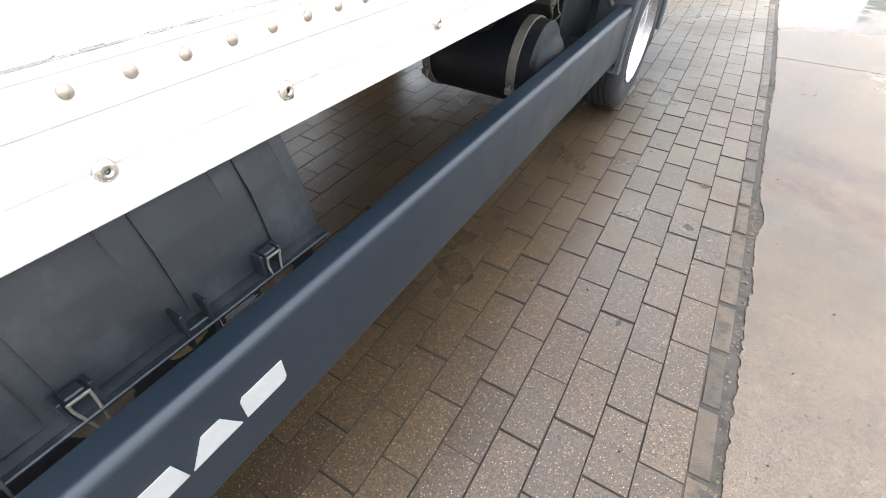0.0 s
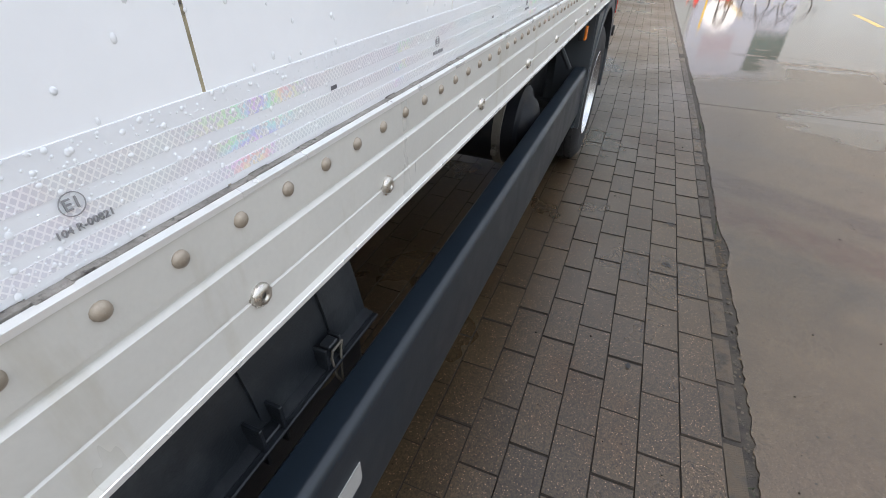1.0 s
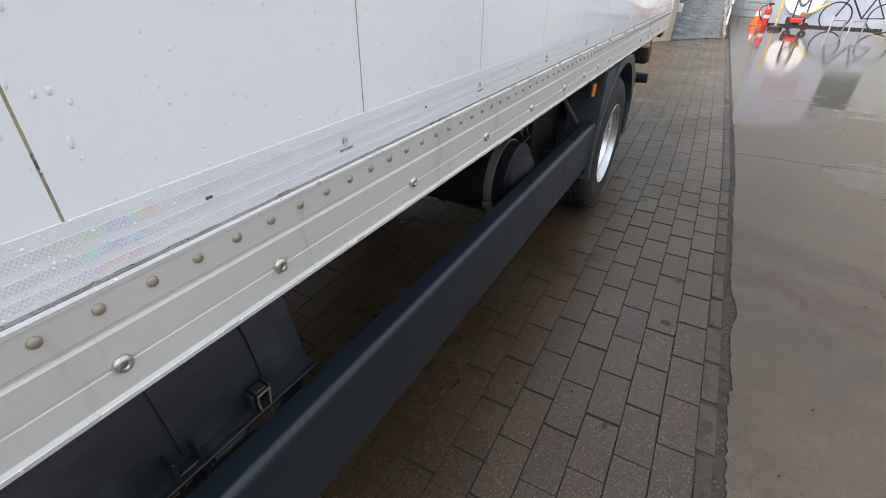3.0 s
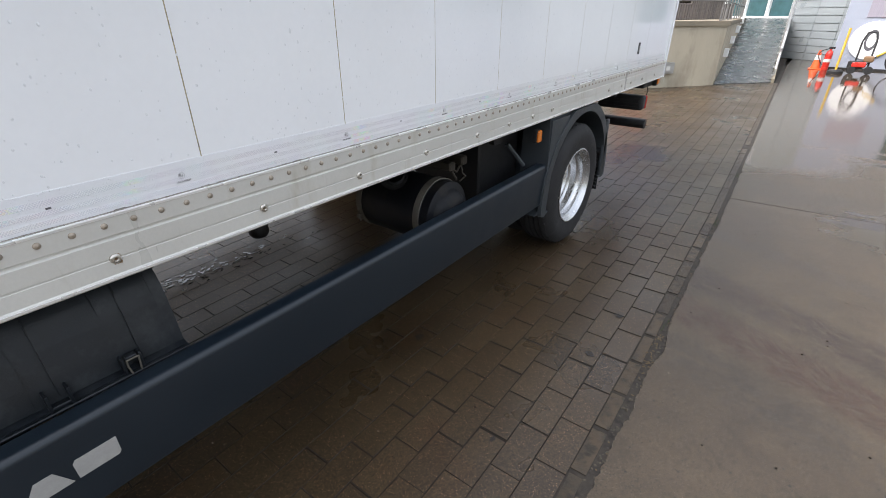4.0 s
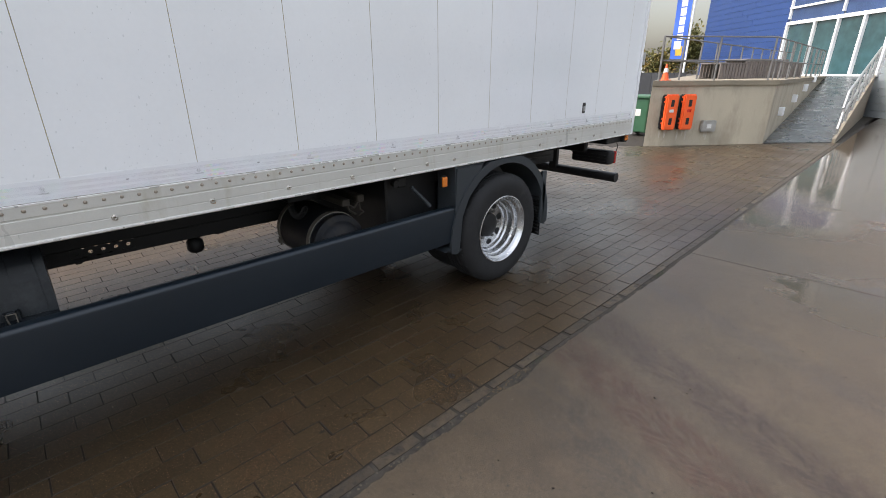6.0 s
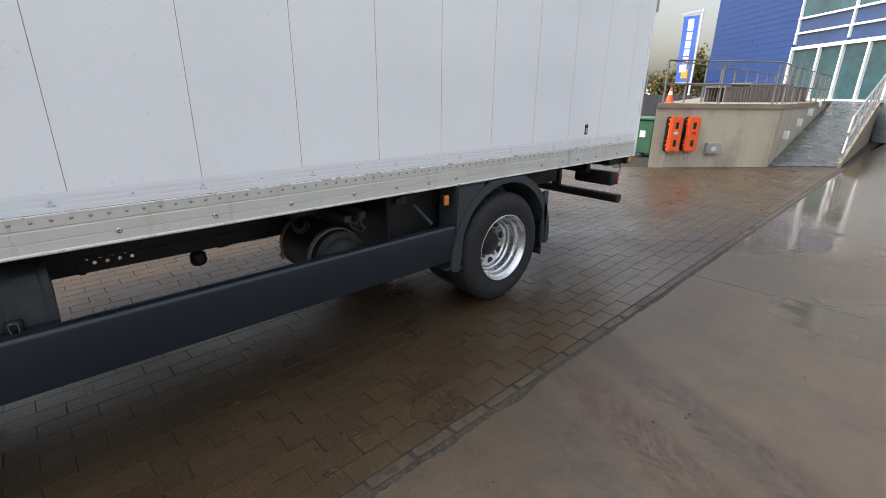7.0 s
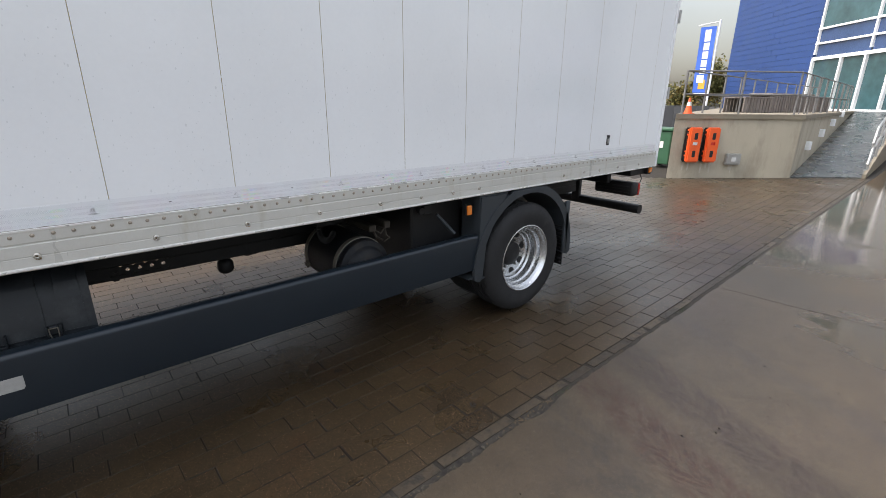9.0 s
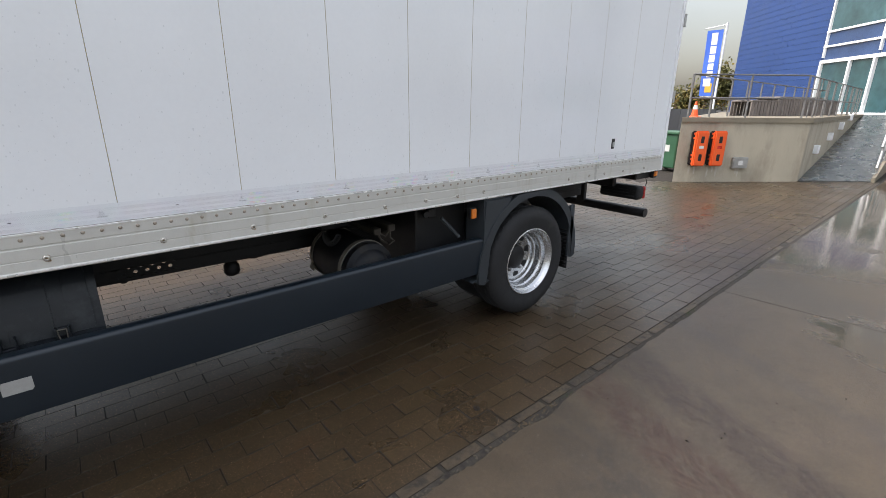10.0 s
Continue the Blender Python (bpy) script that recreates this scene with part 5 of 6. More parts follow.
slat_bench((-1.75, 18.4), 1.45, 1.6, 0.36)
slat_bench((-2.1, 14.6), 1.25, 1.0, 0.32)

cone_c = wall_point(2.22, -0.25)


def cone(at, size):
    c = thing("traffic_cone", at, "orange traffic cone with a white band", "traffic cone", "traffic cones")
    x, y, z = at
    part("base", box(bmesh.new(), (x - 0.15 * size, y - 0.15 * size, z), (x + 0.15 * size, y + 0.15 * size, z + 0.025 * size), 0.006), ORANGE, c)
    part("body", rod(bmesh.new(), (x, y, z + 0.02 * size), (x, y, z + 0.48 * size), 0.115 * size, 24, 0.025 * size), ORANGE, c, smooth=True)
    part("band", rod(bmesh.new(), (x, y, z + 0.24 * size), (x, y, z + 0.36 * size), 0.0735 * size, 24, 0.051 * size), BANNER_WHITE, c, "white band", True)


cone((cone_c.x, cone_c.y, LEVEL), 0.62)

# main building: glass entrance, blue cladding, grey cladding
building = thing("office_building", (*along_facade(4.0), 0), "blue-clad office building with a white-framed glass entrance", "building")


def fbox(bm, k0, k1, out0, out1, z0, z1):
    c = along_facade((k0 + k1) / 2, (out0 + out1) / 2)
    bmesh.ops.create_cube(bm, size=1.0, matrix=Matrix.Translation((c.x, c.y, (z0 + z1) / 2)) @ Matrix.Rotation(math.atan2(D.y, D.x), 4, "Z") @ Matrix.Diagonal((k1 - k0, abs(out1 - out0), z1 - z0, 1)))
    return bm


DOOR_END, BLUE_END, HIGH = 4.95, 11.4, 12.0
part("wall", fbox(bmesh.new(), -9.0, BLUE_END, -6.0, -0.12, 0.0, HIGH), GREY_TILE, building)
# cladding boards
zs = LEVEL - 0.1
k = 0
while zs < 9.0:
    for a, b in ((DOOR_END + 0.12, 7.4 + 0.45 * (k % 3)), (7.4 + 0.45 * (k % 3), BLUE_END)):
        part("cladding_board", fbox(bmesh.new(), a + 0.006, b - 0.006, -0.12, 0.0, zs, zs + 0.232), BLUE, building)
    zs += 0.24
    k += 1
zs, k = 0.0, 0
while zs < 6.0:
    for j in range(5):
        part("cladding_tile", fbox(bmesh.new(), 0.13 - 0.9 * (j + 1) + 0.007, 0.13 - 0.9 * j - 0.007, -0.12, -0.01, zs + 0.005, zs + 0.21), GREY_TILE, building)
    zs += 0.22
entrance = part("entrance_frame", fbox(bmesh.new(), 0.16, DOOR_END + 0.1, -0.12, 0.03, LEVEL + 1.88, LEVEL + 2.0), WHITE_FRAME, building, "white aluminium entrance frame")
for z in (LEVEL + 2.46, LEVEL + 3.0, LEVEL + 4.2):
    part("transom", fbox(bmesh.new(), 0.16, DOOR_END + 0.1, -0.12, 0.02, z, z + 0.07), WHITE_FRAME, building)
part("threshold", fbox(bmesh.new(), 0.16, DOOR_END + 0.1, -0.10, 0.03, LEVEL - 0.02, LEVEL + 0.06), WHITE_FRAME, building)
for kk in (0.16, 1.24, 2.34, 3.46, DOOR_END):
    w = 0.10 if kk in (0.16, DOOR_END) else 0.085
    part("mullion", fbox(bmesh.new(), kk, kk + w, -0.12, 0.04, LEVEL, LEVEL + 1.9), WHITE_FRAME, building)
for kk in (0.16, 2.26, DOOR_END):
    part("mullion", fbox(bmesh.new(), kk, kk + 0.07, -0.12, 0.02, LEVEL + 2.1, LEVEL + 7.0), WHITE_FRAME, building)
for a, b in ((0.26, 1.24), (1.325, 2.34), (2.425, 3.46), (3.545, DOOR_END)):
    part("door_pane", fbox(bmesh.new(), a, b, -0.08, -0.06, LEVEL + 0.05, LEVEL + 1.89), PANE, building, "dark reflecting glass door")
BLUE_PANE = surface("blue_spandrel_glass", (0.035, 0.07, 0.17), 0.06, 0, 0.3, 0.7, 20, specular=0.8)
for z0, z1, m in ((1.99, 2.47, BLUE_PANE), (2.53, 3.01, BLUE_PANE), (3.07, 4.21, PANE), (4.27, 6.8, PANE)):
    for a, b in ((0.22, 2.27), (2.33, DOOR_END)):
        part("window_pane", fbox(bmesh.new(), a, b, -0.08, -0.06, LEVEL + z0, LEVEL + z1), m, building)

# pale panel wall with a round sign
hall = thing("panel_wall", (3.0, 18.6, 0), "pale blue-grey panel wall with a roller window and round sign", "wall", kind="structure")
part("panel", box(bmesh.new(), (1.34, 18.62, 0.03), (13.0, 18.8, 4.6), 0.01), PANEL_PALE, hall)
part("return_panel", box(bmesh.new(), (1.36, 18.8, 0.0), (1.42, 20.4, 4.2)), PANEL_PALE, hall)
part("plinth", box(bmesh.new(), (1.34, 18.60, 0.0), (13.0, 18.64, 0.05)), BLACK, hall)
part("window_blind", box(bmesh.new(), (1.78, 18.60, 1.28), (2.65, 18.63, 1.95), 0.004), surface("grey_blind", (0.30, 0.28, 0.33), 0.6, 0, 0.1, 12, 80, stretch=(6, 1, 0.2)), hall, "grey slatted window blind")
bm = bmesh.new()
rod(bm, (2.05, 18.60, 0.74), (2.05, 18.57, 0.74), 0.46, 48)
for k in range(5):
    x0 = 3.15 + 1.82 * k
    pane = part("window", box(bmesh.new(), (x0, 18.59, 1.15), (x0 + 1.62, 18.63, 2.65), 0.006), PANE, hall, "dark wide window")
    part("window_post", box(bmesh.new(), (x0 + 1.64, 18.57, 0.90), (x0 + 1.80, 18.63, 4.3), 0.01), BRICK_FAR, hall, "brown post between the windows")
sign = thing("round_sign", (2.05, 18.6, 0.28), "round white sign with a dark looped mark on the panel wall", "sign")
part("disc", bm, BANNER_WHITE, sign)
bm = bmesh.new()
for r0, r1 in ((0.17, 0.12),):
    pts = []
    for i in range(40):
        a = 2 * math.pi * i / 40
        pts.append(((r0 * math.cos(a)) * 0.8, r0 * math.sin(a) * 1.5))
    for i in range(40):
        a, b = pts[i], pts[(i + 1) % 40]
        q = [bm.verts.new((2.05 + s * p[0], 18.565, 0.74 + s * p[1])) for p, s in ((a, 1), (b, 1), (b, 0.68), (a, 0.68))]
        bm.faces.new(q)
part("mark", bm, INK, sign)

cone((1.06, 18.25, 0.0), 1.0)
ext = thing("fire_extinguisher", (1.27, 18.15, 0), "red fire extinguisher with a black hose standing on concrete", "fire extinguisher")
bm = bmesh.new()
lathe(bm, [(0.01, 0.0), (0.075, 0.0), (0.08, 0.02), (0.08, 0.40), (0.065, 0.46), (0.03, 0.49), (0.025, 0.53), (0.01, 0.53)], (1.27, 18.15, 0.0), "z", 24)
part("cylinder", bm, RED, ext, smooth=True)
part("valve", box(bmesh.new(), (1.22, 18.12, 0.53), (1.36, 18.18, 0.58), 0.01), BLACK, ext)
part("label", rod(bmesh.new(), (1.27, 18.15, 0.20), (1.27, 18.15, 0.28), 0.0815, 24), LABEL_WHITE, ext)
bm = bmesh.new()
pipe(bm, [(1.25 - 0.20 * math.sin(i * 0.28), 18.10, 0.54 - 0.045 * i + 0.10 * math.sin(i * 0.28)) for i in range(11)], 0.012, 7)
part("hose", bm, BLACK, ext)
post = thing("yellow_post", (1.50, 17.35, 0), "yellow post standing in a black rubber foot", "post")
bm = bmesh.new()
lathe(bm, [(0.02, 0.0), (0.17, 0.0), (0.17, 0.05), (0.13, 0.09), (0.02, 0.09)], (1.50, 17.35, 0), "z", 24)
part("foot", bm, BLACK, post, smooth=True)
part("pole", rod(bmesh.new(), (1.50, 17.35, 0.08), (1.50, 17.38, 1.05), 0.026, 12), YELLOW, post)
truck2 = thing("sack_truck", (2.0, 17.6, 0), "black and red motor sack truck with small wheels", "sack truck")
for x in (1.84, 2.12):
    part("upright", pipe(bmesh.new(), [(x, 17.62, 0.10), (x, 17.75, 0.75), (x + (0.06 if x < 2 else -0.06), 17.78, 0.95)], 0.02, 8), BLACK, truck2)
part("top_bar", rod(bmesh.new(), (1.90, 17.78, 0.95), (2.06, 17.78, 0.95), 0.02, 8), BLACK, truck2)
part("bin", box(bmesh.new(), (1.70, 17.42, 0.12), (2.02, 17.62, 0.30), 0.03, 2), BLACK, truck2, "black tray")
part("cover", box(bmesh.new(), (1.78, 17.38, 0.16), (2.06, 17.46, 0.28), 0.025, 2), RED, truck2, "red cover")
part("motor", box(bmesh.new(), (1.98, 17.44, 0.28), (2.18, 17.60, 0.42), 0.03, 2), surface("brown_motor", (0.20, 0.12, 0.06), 0.5), truck2)
part("handle", rod(bmesh.new(), (2.20, 17.5, 0.42), (2.50, 17.5, 0.64), 0.026, 10), YELLOW, truck2, "yellow grip")
part("lever", rod(bmesh.new(), (2.05, 17.5, 0.20), (2.22, 17.5, 0.44), 0.012, 8), BLACK, truck2)
for x in (1.80, 2.14):
    bm = bmesh.new()
    lathe(bm, [(0.02, -0.03), (0.085, -0.03), (0.095, -0.01), (0.095, 0.02), (0.085, 0.03), (0.02, 0.03)], (x, 17.42, 0.095), "y", 24)
    part("wheel", bm, BLACK, truck2, smooth=True)
bike = thing("bicycle", (3.1, 17.6, 0), "parked bicycle with dark frame leaning in a steel rack", "bicycle")
for x in (2.75, 3.75):
    bm = bmesh.new()
    for i in range(32):
        a0, a1 = 2 * math.pi * i / 32, 2 * math.pi * (i + 1) / 32
        rod(bm, (x + 0.33 * math.cos(a0), 17.7, 0.345 + 0.33 * math.sin(a0)), (x + 0.33 * math.cos(a1), 17.7, 0.345 + 0.33 * math.sin(a1)), 0.016, 6)
    w = part("wheel", bm, BLACK, bike, "black tyre on a pale rim")
    bm = bmesh.new()
    for i in range(12):
        a0 = 2 * math.pi * i / 12
        rod(bm, (x, 17.7, 0.345), (x + 0.31 * math.cos(a0), 17.7, 0.345 + 0.31 * math.sin(a0)), 0.003, 4)
    part("spokes", bm, STEEL, w)
part("frame", pipe(bmesh.new(), [(2.75, 17.7, 0.345), (2.95, 17.7, 0.85), (3.45, 17.7, 0.80), (3.30, 17.7, 0.32), (2.97, 17.7, 0.78)], 0.018, 8), BLACK, bike)
part("fork", pipe(bmesh.new(), [(3.75, 17.7, 0.345), (3.45, 17.7, 0.80), (3.30, 17.7, 0.32), (3.75, 17.7, 0.345)], 0.014, 8), BLACK, bike)
rack = thing("bicycle_rack", (2.9, 17.2, 0), "galvanised steel hoop bicycle rack", "bicycle rack")
for x in (2.65, 3.05):
    part("hoop", pipe(bmesh.new(), [(x, 17.1, 0.0), (x, 17.15, 0.30), (x + 0.3, 17.25, 0.30), (x + 0.3, 17.3, 0.0)], 0.016, 8), STEEL, rack)

# plain unseen wall closing the lorry's far side, added to cut low sky light
YARD_WALL = surface("weathered_grey_cladding", (0.30, 0.30, 0.295), 0.7, 0, 0.15, 0.8, 60)
far_wall = thing("light_block_wall", (-8.0, -4, 0), "plain weathered grey wall, unseen, added to cut low sky light", "wall", kind="structure")
part("cladding", box(bmesh.new(), (-8.3, -26, -0.1), (-8.0, 15.0, 3.0), 0.02), YARD_WALL, far_wall)

# banner, tree, bin, fence, houses
banner = thing("banner_flag", (-7.42, 26.0, 0), "blue advertising banner with white bars on a white pole", "banner")
BP = Vector((-7.42, 26.0))
part("pole", rod(bmesh.new(), (*BP, 0.0), (*BP, 5.10), 0.045, 12), WHITE_FRAME, banner)
part("arm", rod(bmesh.new(), (BP.x - 0.92, BP.y, 4.93), (*BP, 5.02), 0.025, 8), WHITE_FRAME, banner)
part("arm", rod(bmesh.new(), (BP.x - 0.72, BP.y, 1.90), (*BP, 1.90), 0.025, 8), WHITE_FRAME, banner)


def cloth(w0, w1, z0, z1, out):
    bm = bmesh.new()
    bmesh.ops.create_grid(bm, x_segments=6, y_segments=16, size=1)
    for v in bm.verts:
        a, b = (v.co.x + 1) / 2, (v.co.y + 1) / 2
        w = w0 + (w1 - w0) * a
        z = z0 + (z1 - z0) * b
        p = BP + Vector((-1.0, 0.0)) * w
        v.co = Vector((p.x - 0.06 * (z - 2.0) / 2.9, p.y - out + 0.015 * math.sin(z * 3 + w * 4), z))
    bmesh.ops.solidify(bm, geom=list(bm.faces), thickness=0.006)
    return bm


flag = part("cloth", cloth(0.06, 0.74, 1.96, 4.84, 0.0), BANNER_BLUE, banner, "blue banner cloth", True)
for z0, z1 in ((4.22, 4.72), (3.84, 4.16), (3.46, 3.78), (3.12, 3.40), (2.80, 3.06)):
    part("print_bar", cloth(0.26, 0.52, z0, z1, 0.012), BANNER_WHITE, flag)
part("print_mark", cloth(0.22, 0.52, 2.12, 2.52, 0.012), YELLOW, flag)
part("print_mark", cloth(0.30, 0.62, 2.40, 2.74, 0.014), BANNER_WHITE, flag)


def tree(at, height, spread, seed, count):
    r = random.Random(seed)
    t = thing("tree", (*at, 0), "leafy tree turning yellow behind the platform", "tree", "trees behind the yard")
    bm = bmesh.new()
    rod(bm, (*at, 0), (*at, height * 0.55), 0.14, 10, 0.07)
    tips = []
    for k in range(9):
        a = r.uniform(0, 6.28)
        z0 = height * r.uniform(0.25, 0.5)
        tip = Vector((at[0] + spread * 0.6 * math.cos(a), at[1] + spread * 0.6 * math.sin(a), height * r.uniform(0.55, 0.9)))
        rod(bm, (*at, z0), tip, 0.05, 6, 0.015)
        tips.append(tip)
    part("trunk", bm, BARK, t)
    verts, faces = [], []
    for _ in range(count):
        c = r.choice(tips) + Vector((r.gauss(0, spread * 0.28), r.gauss(0, spread * 0.28), r.gauss(0, height * 0.12)))
        u = Vector((r.uniform(-1, 1), r.uniform(-1, 1), r.uniform(-1, 1))).normalized() * r.uniform(0.06, 0.13)
        v = u.cross(Vector((r.uniform(-1, 1), r.uniform(-1, 1), r.uniform(-1, 1)))).normalized() * r.uniform(0.04, 0.08)
        c = c - Vector((*at, 0))
        i = len(verts)
        verts += [tuple(c + u), tuple(c + v), tuple(c - u), tuple(c - v)]
        faces.append((i, i + 1, i + 2, i + 3))
    mesh = bpy.data.meshes.new("crown")
    mesh.from_pydata(verts, [], faces)
    mesh.materials.append(LEAF)
    o = new("crown", mesh)
    o.parent = t


tree((-9.4, 31.0), 3.5, 0.8, 3, 2200)
tree((-11.3, 31.5), 2.5, 1.1, 4, 2000)
bin_t = thing("wheelie_bin", (-3.0, 12.6, 0), "green wheelie bin beside the platform wall", "bin")
part("body", box(bmesh.new(), (-3.22, 12.35, 0.08), (-2.80, 12.85, 0.83), 0.03, 2), GREEN, bin_t)
part("lid", box(bmesh.new(), (-3.25, 12.31, 0.83), (-2.77, 12.88, 0.90), 0.02, 2), GREEN, bin_t)
part("label", box(bmesh.new(), (-3.08, 12.34, 0.45), (-2.95, 12.352, 0.60)), LABEL_WHITE, bin_t)
for x in (-3.16, -2.86):
    part("wheel", rod(bmesh.new(), (x - 0.03, 12.80, 0.1), (x + 0.03, 12.80, 0.1), 0.1, 16), BLACK, bin_t)
fence = thing("dark_fence", (-9.0, 22, 0), "dark grey slatted garden fence behind the yard", "fence")
for k in range(22):
    x = -17.5 + 0.5 * k
    part("panel", box(bmesh.new(), (x, 24.0, 0), (x + 0.49, 24.05, 1.36)), DARK_FENCE, fence)
bm = bmesh.new()
rng = random.Random(12)
for _ in range(420):
    y = rng.uniform(11.9, 14.6)
    x = -3.35 - 0.3 * (y - 11.9) - 1.6 * rng.random()
    r = rng.uniform(0.03, 0.09)
    bmesh.ops.create_icosphere(bm, subdivisions=1, radius=r, matrix=Matrix.Translation((x, y, r * 0.5)) @ Matrix.Rotation(rng.uniform(0, 6), 4, "Z") @ Matrix.Diagonal((1.2, 0.8, 0.7, 1)))
tagged(part("stone_chippings", bm, STONE), "heap of grey broken stone beside the platform", "stones", kind="stuff")


def house(at, w, d, h, roof_h, turn):
    b = thing("house", (*at, 0), "far brick house with a dark pitched roof", "house", "houses in the distance")
    m = Matrix.Translation((*at, 0)) @ Matrix.Rotation(turn, 4, "Z")
    bm = box(bmesh.new(), (-w / 2, -d / 2, 0), (w / 2, d / 2, h))
    bmesh.ops.transform(bm, matrix=m, verts=bm.verts)
    part("wall", bm, BRICK_FAR, b)
    bm = bmesh.new()
    q = [bm.verts.new(p) for p in ((-w / 2, -d / 2 - 0.3, h), (w / 2, -d / 2 - 0.3, h), (w / 2, d / 2 + 0.3, h), (-w / 2, d / 2 + 0.3, h), (-w / 2, 0, h + roof_h), (w / 2, 0, h + roof_h))]
    for f in ((0, 1, 5, 4), (2, 3, 4, 5), (0, 4, 3), (1, 2, 5), (0, 3, 2, 1)):
        bm.faces.new([q[i] for i in f])
    bmesh.ops.transform(bm, matrix=m, verts=bm.verts)
    part("roof", bm, ROOF_FAR, b)
    for k in range(3):
        bm = box(bmesh.new(), (-w / 2 + w * (k + 0.3) / 3, -d / 2 - 0.04, 1.0), (-w / 2 + w * (k + 0.7) / 3, -d / 2 + 0.05, 2.4))
        bmesh.ops.transform(bm, matrix=m, verts=bm.verts)
        part("window", bm, WHITE_FRAME, b)


house((-42.5, 100), 8, 8, 2.6, 1.3, 0.1)
house((-53, 102), 9, 8, 2.4, 1.5, 0.2)
lampp = thing("street_lamp", (-24.2, 60, 0), "thin grey street lamp far behind the yard", "street lamp")
part("pole", rod(bmesh.new(), (-24.2, 60, 0), (-24.2, 60, 3.3), 0.07, 8), DARK_STEEL, lampp)
part("head", rod(bmesh.new(), (-24.2, 60, 3.3), (-23.2, 60, 3.5), 0.06, 8), DARK_STEEL, lampp)

# rain on the side
rng = random.Random(21)
verts, faces = [], []


def bead(x, y, z, r, stretch):
    i = len(verts)
    for q, h in ((1.0, 0.0), (0.7, 0.22)):
        for k in range(9):
            a = 2 * math.pi * k / 9
            verts.append((x + h * r, y + q * r * math.cos(a), z + q * r * stretch * math.sin(a)))
    verts.append((x + 0.30 * r, y, z))
    for k in range(9):
        n = (k + 1) % 9
        faces.append((i + k, i + n, i + 9 + n, i + 9 + k))
        faces.append((i + 9 + k, i + 9 + n, i + 18))


for _ in range(5200):
    y = 1.13 + 4.2 * rng.random() ** 1.3
    bead(-0.0166, y, rng.uniform(1.010, 1.074), rng.uniform(0.0004, 0.0010) if rng.random() < 0.8 else rng.uniform(0.0010, 0.0020), rng.uniform(0.8, 1.4))
for _ in range(1100):
    y = 1.13 + 4.2 * rng.random()
    bead(-0.0178, y, 1.076 + 0.6 * rng.random() ** 1.5, rng.uniform(0.0010, 0.0024), rng.uniform(1.0, 1.8))
for _ in range(300):
    y = 1.15 + 4.2 * rng.random()
    bead(-0.0178, y, 1.08 + 1.5 * rng.random(), rng.uniform(0.0016, 0.0032), rng.uniform(1.2, 2.4))
for _ in range(150):
    bead(-0.0168, rng.uniform(1.068, 1.12), 1.01 + 0.14 * rng.random() ** 1.5, rng.uniform(0.0004, 0.0011), rng.uniform(1.0, 2.2))
for _ in range(14):
    bead(-0.0168, rng.uniform(1.068, 1.12), rng.uniform(1.15, 1.6), rng.uniform(0.0008, 0.0018), rng.uniform(1.0, 1.8))
mesh = bpy.data.meshes.new("rain_drops")
mesh.from_pydata(verts, [], faces)
mesh.materials.append(DROPS)
for p in mesh.polygons:
    p.use_smooth = True
drops = new("rain_drops", mesh)
drops.location.x = 0.007
tagged(drops, "clear rain drops clinging to the white panels", "rain drops", kind="stuff")

# ---- paving ----
ROW, LONG, GAP = 0.1165, 0.2280, 0.0018
paving = thing("block_pavement", (0, 3, 0), "wet brown-grey concrete block paving with dark joints", "pavement", kind="structure")


def paver_mesh(seed, top_material=PAVER):
    r = random.Random(seed)
    bm = bmesh.new()
    w, l, b = ROW / 2 - GAP / 2, LONG / 2 - GAP / 2, 0.0016
    top, rim, low = [], [], []
    for x, y in ((-1, -1), (1, -1), (1, 1), (-1, 1)):
        jx, jy = r.uniform(-0.0007, 0.0007), r.uniform(-0.0007, 0.0007)
        top.append(bm.verts.new((x * (w - b) + jx, y * (l - b) + jy, r.uniform(-0.0004, 0.0004))))
        rim.append(bm.verts.new((x * w + jx, y * l + jy, -0.003)))
        low.append(bm.verts.new((x * w + jx, y * l + jy, -0.05)))
    bm.faces.new(top)
    for a, c in ((top, rim), (rim, low)):
        for i in range(4):
            bm.faces.new((a[i], c[i], c[(i + 1) % 4], a[(i + 1) % 4])).material_index = 1
    m = shared("paver", bm, top_material)
    m.materials.append(JOINT_EDGE)
    return m


pavers = [paver_mesh(40 + i) for i in range(7)]
edge_blocks = [paver_mesh(60 + i, EDGE_BLOCK) for i in range(7)]
rng = random.Random(77)
verts, faces, slots = [], [], []
cells = []
for i in range(68):
    for j in range(-18, 64):
        x = 0.733 - ROW * (i + 0.5)
        y = 1.866 + LONG * (j + 0.5 + (0.5 if i % 2 else 0.0)) + rng.uniform(-0.0025, 0.0025)
        cells.append((lean_x(x, y), y, rng.uniform(-0.0006, 0.0004), rng.randrange(7)))
# part of the last line is of narrow cut blocks
for j in range(-18, 62):
    y = 1.90 + LONG * (j + 0.5)
    if rng.random() < 0.04:
        continue
    cells.append((lean_x(0.7615, y), y, -0.0012 + rng.uniform(-0.0025, 0.001), 100 + rng.randrange(7)))
near = [c for c in cells if -0.1 < c[0] and 1.2 < c[1] < 4.4]
near.sort(key=lambda c: (c[1] - 2.4) ** 2 + 0.3 * (c[0] - 0.4) ** 2)
near = set(near[:300])


def outside(x, y):
    """Away from the platform and the ramp."""
    if y > 10.4:
        p = Vector((x, y)) - BR
        front = wall_point(0, 1.0) - BR
        if p.dot(front) < -0.02 and x < -0.3:
            return False
        if x > -0.9 and y > 13.15 + 1.10 * (x + 0.55):
            return False
    return True


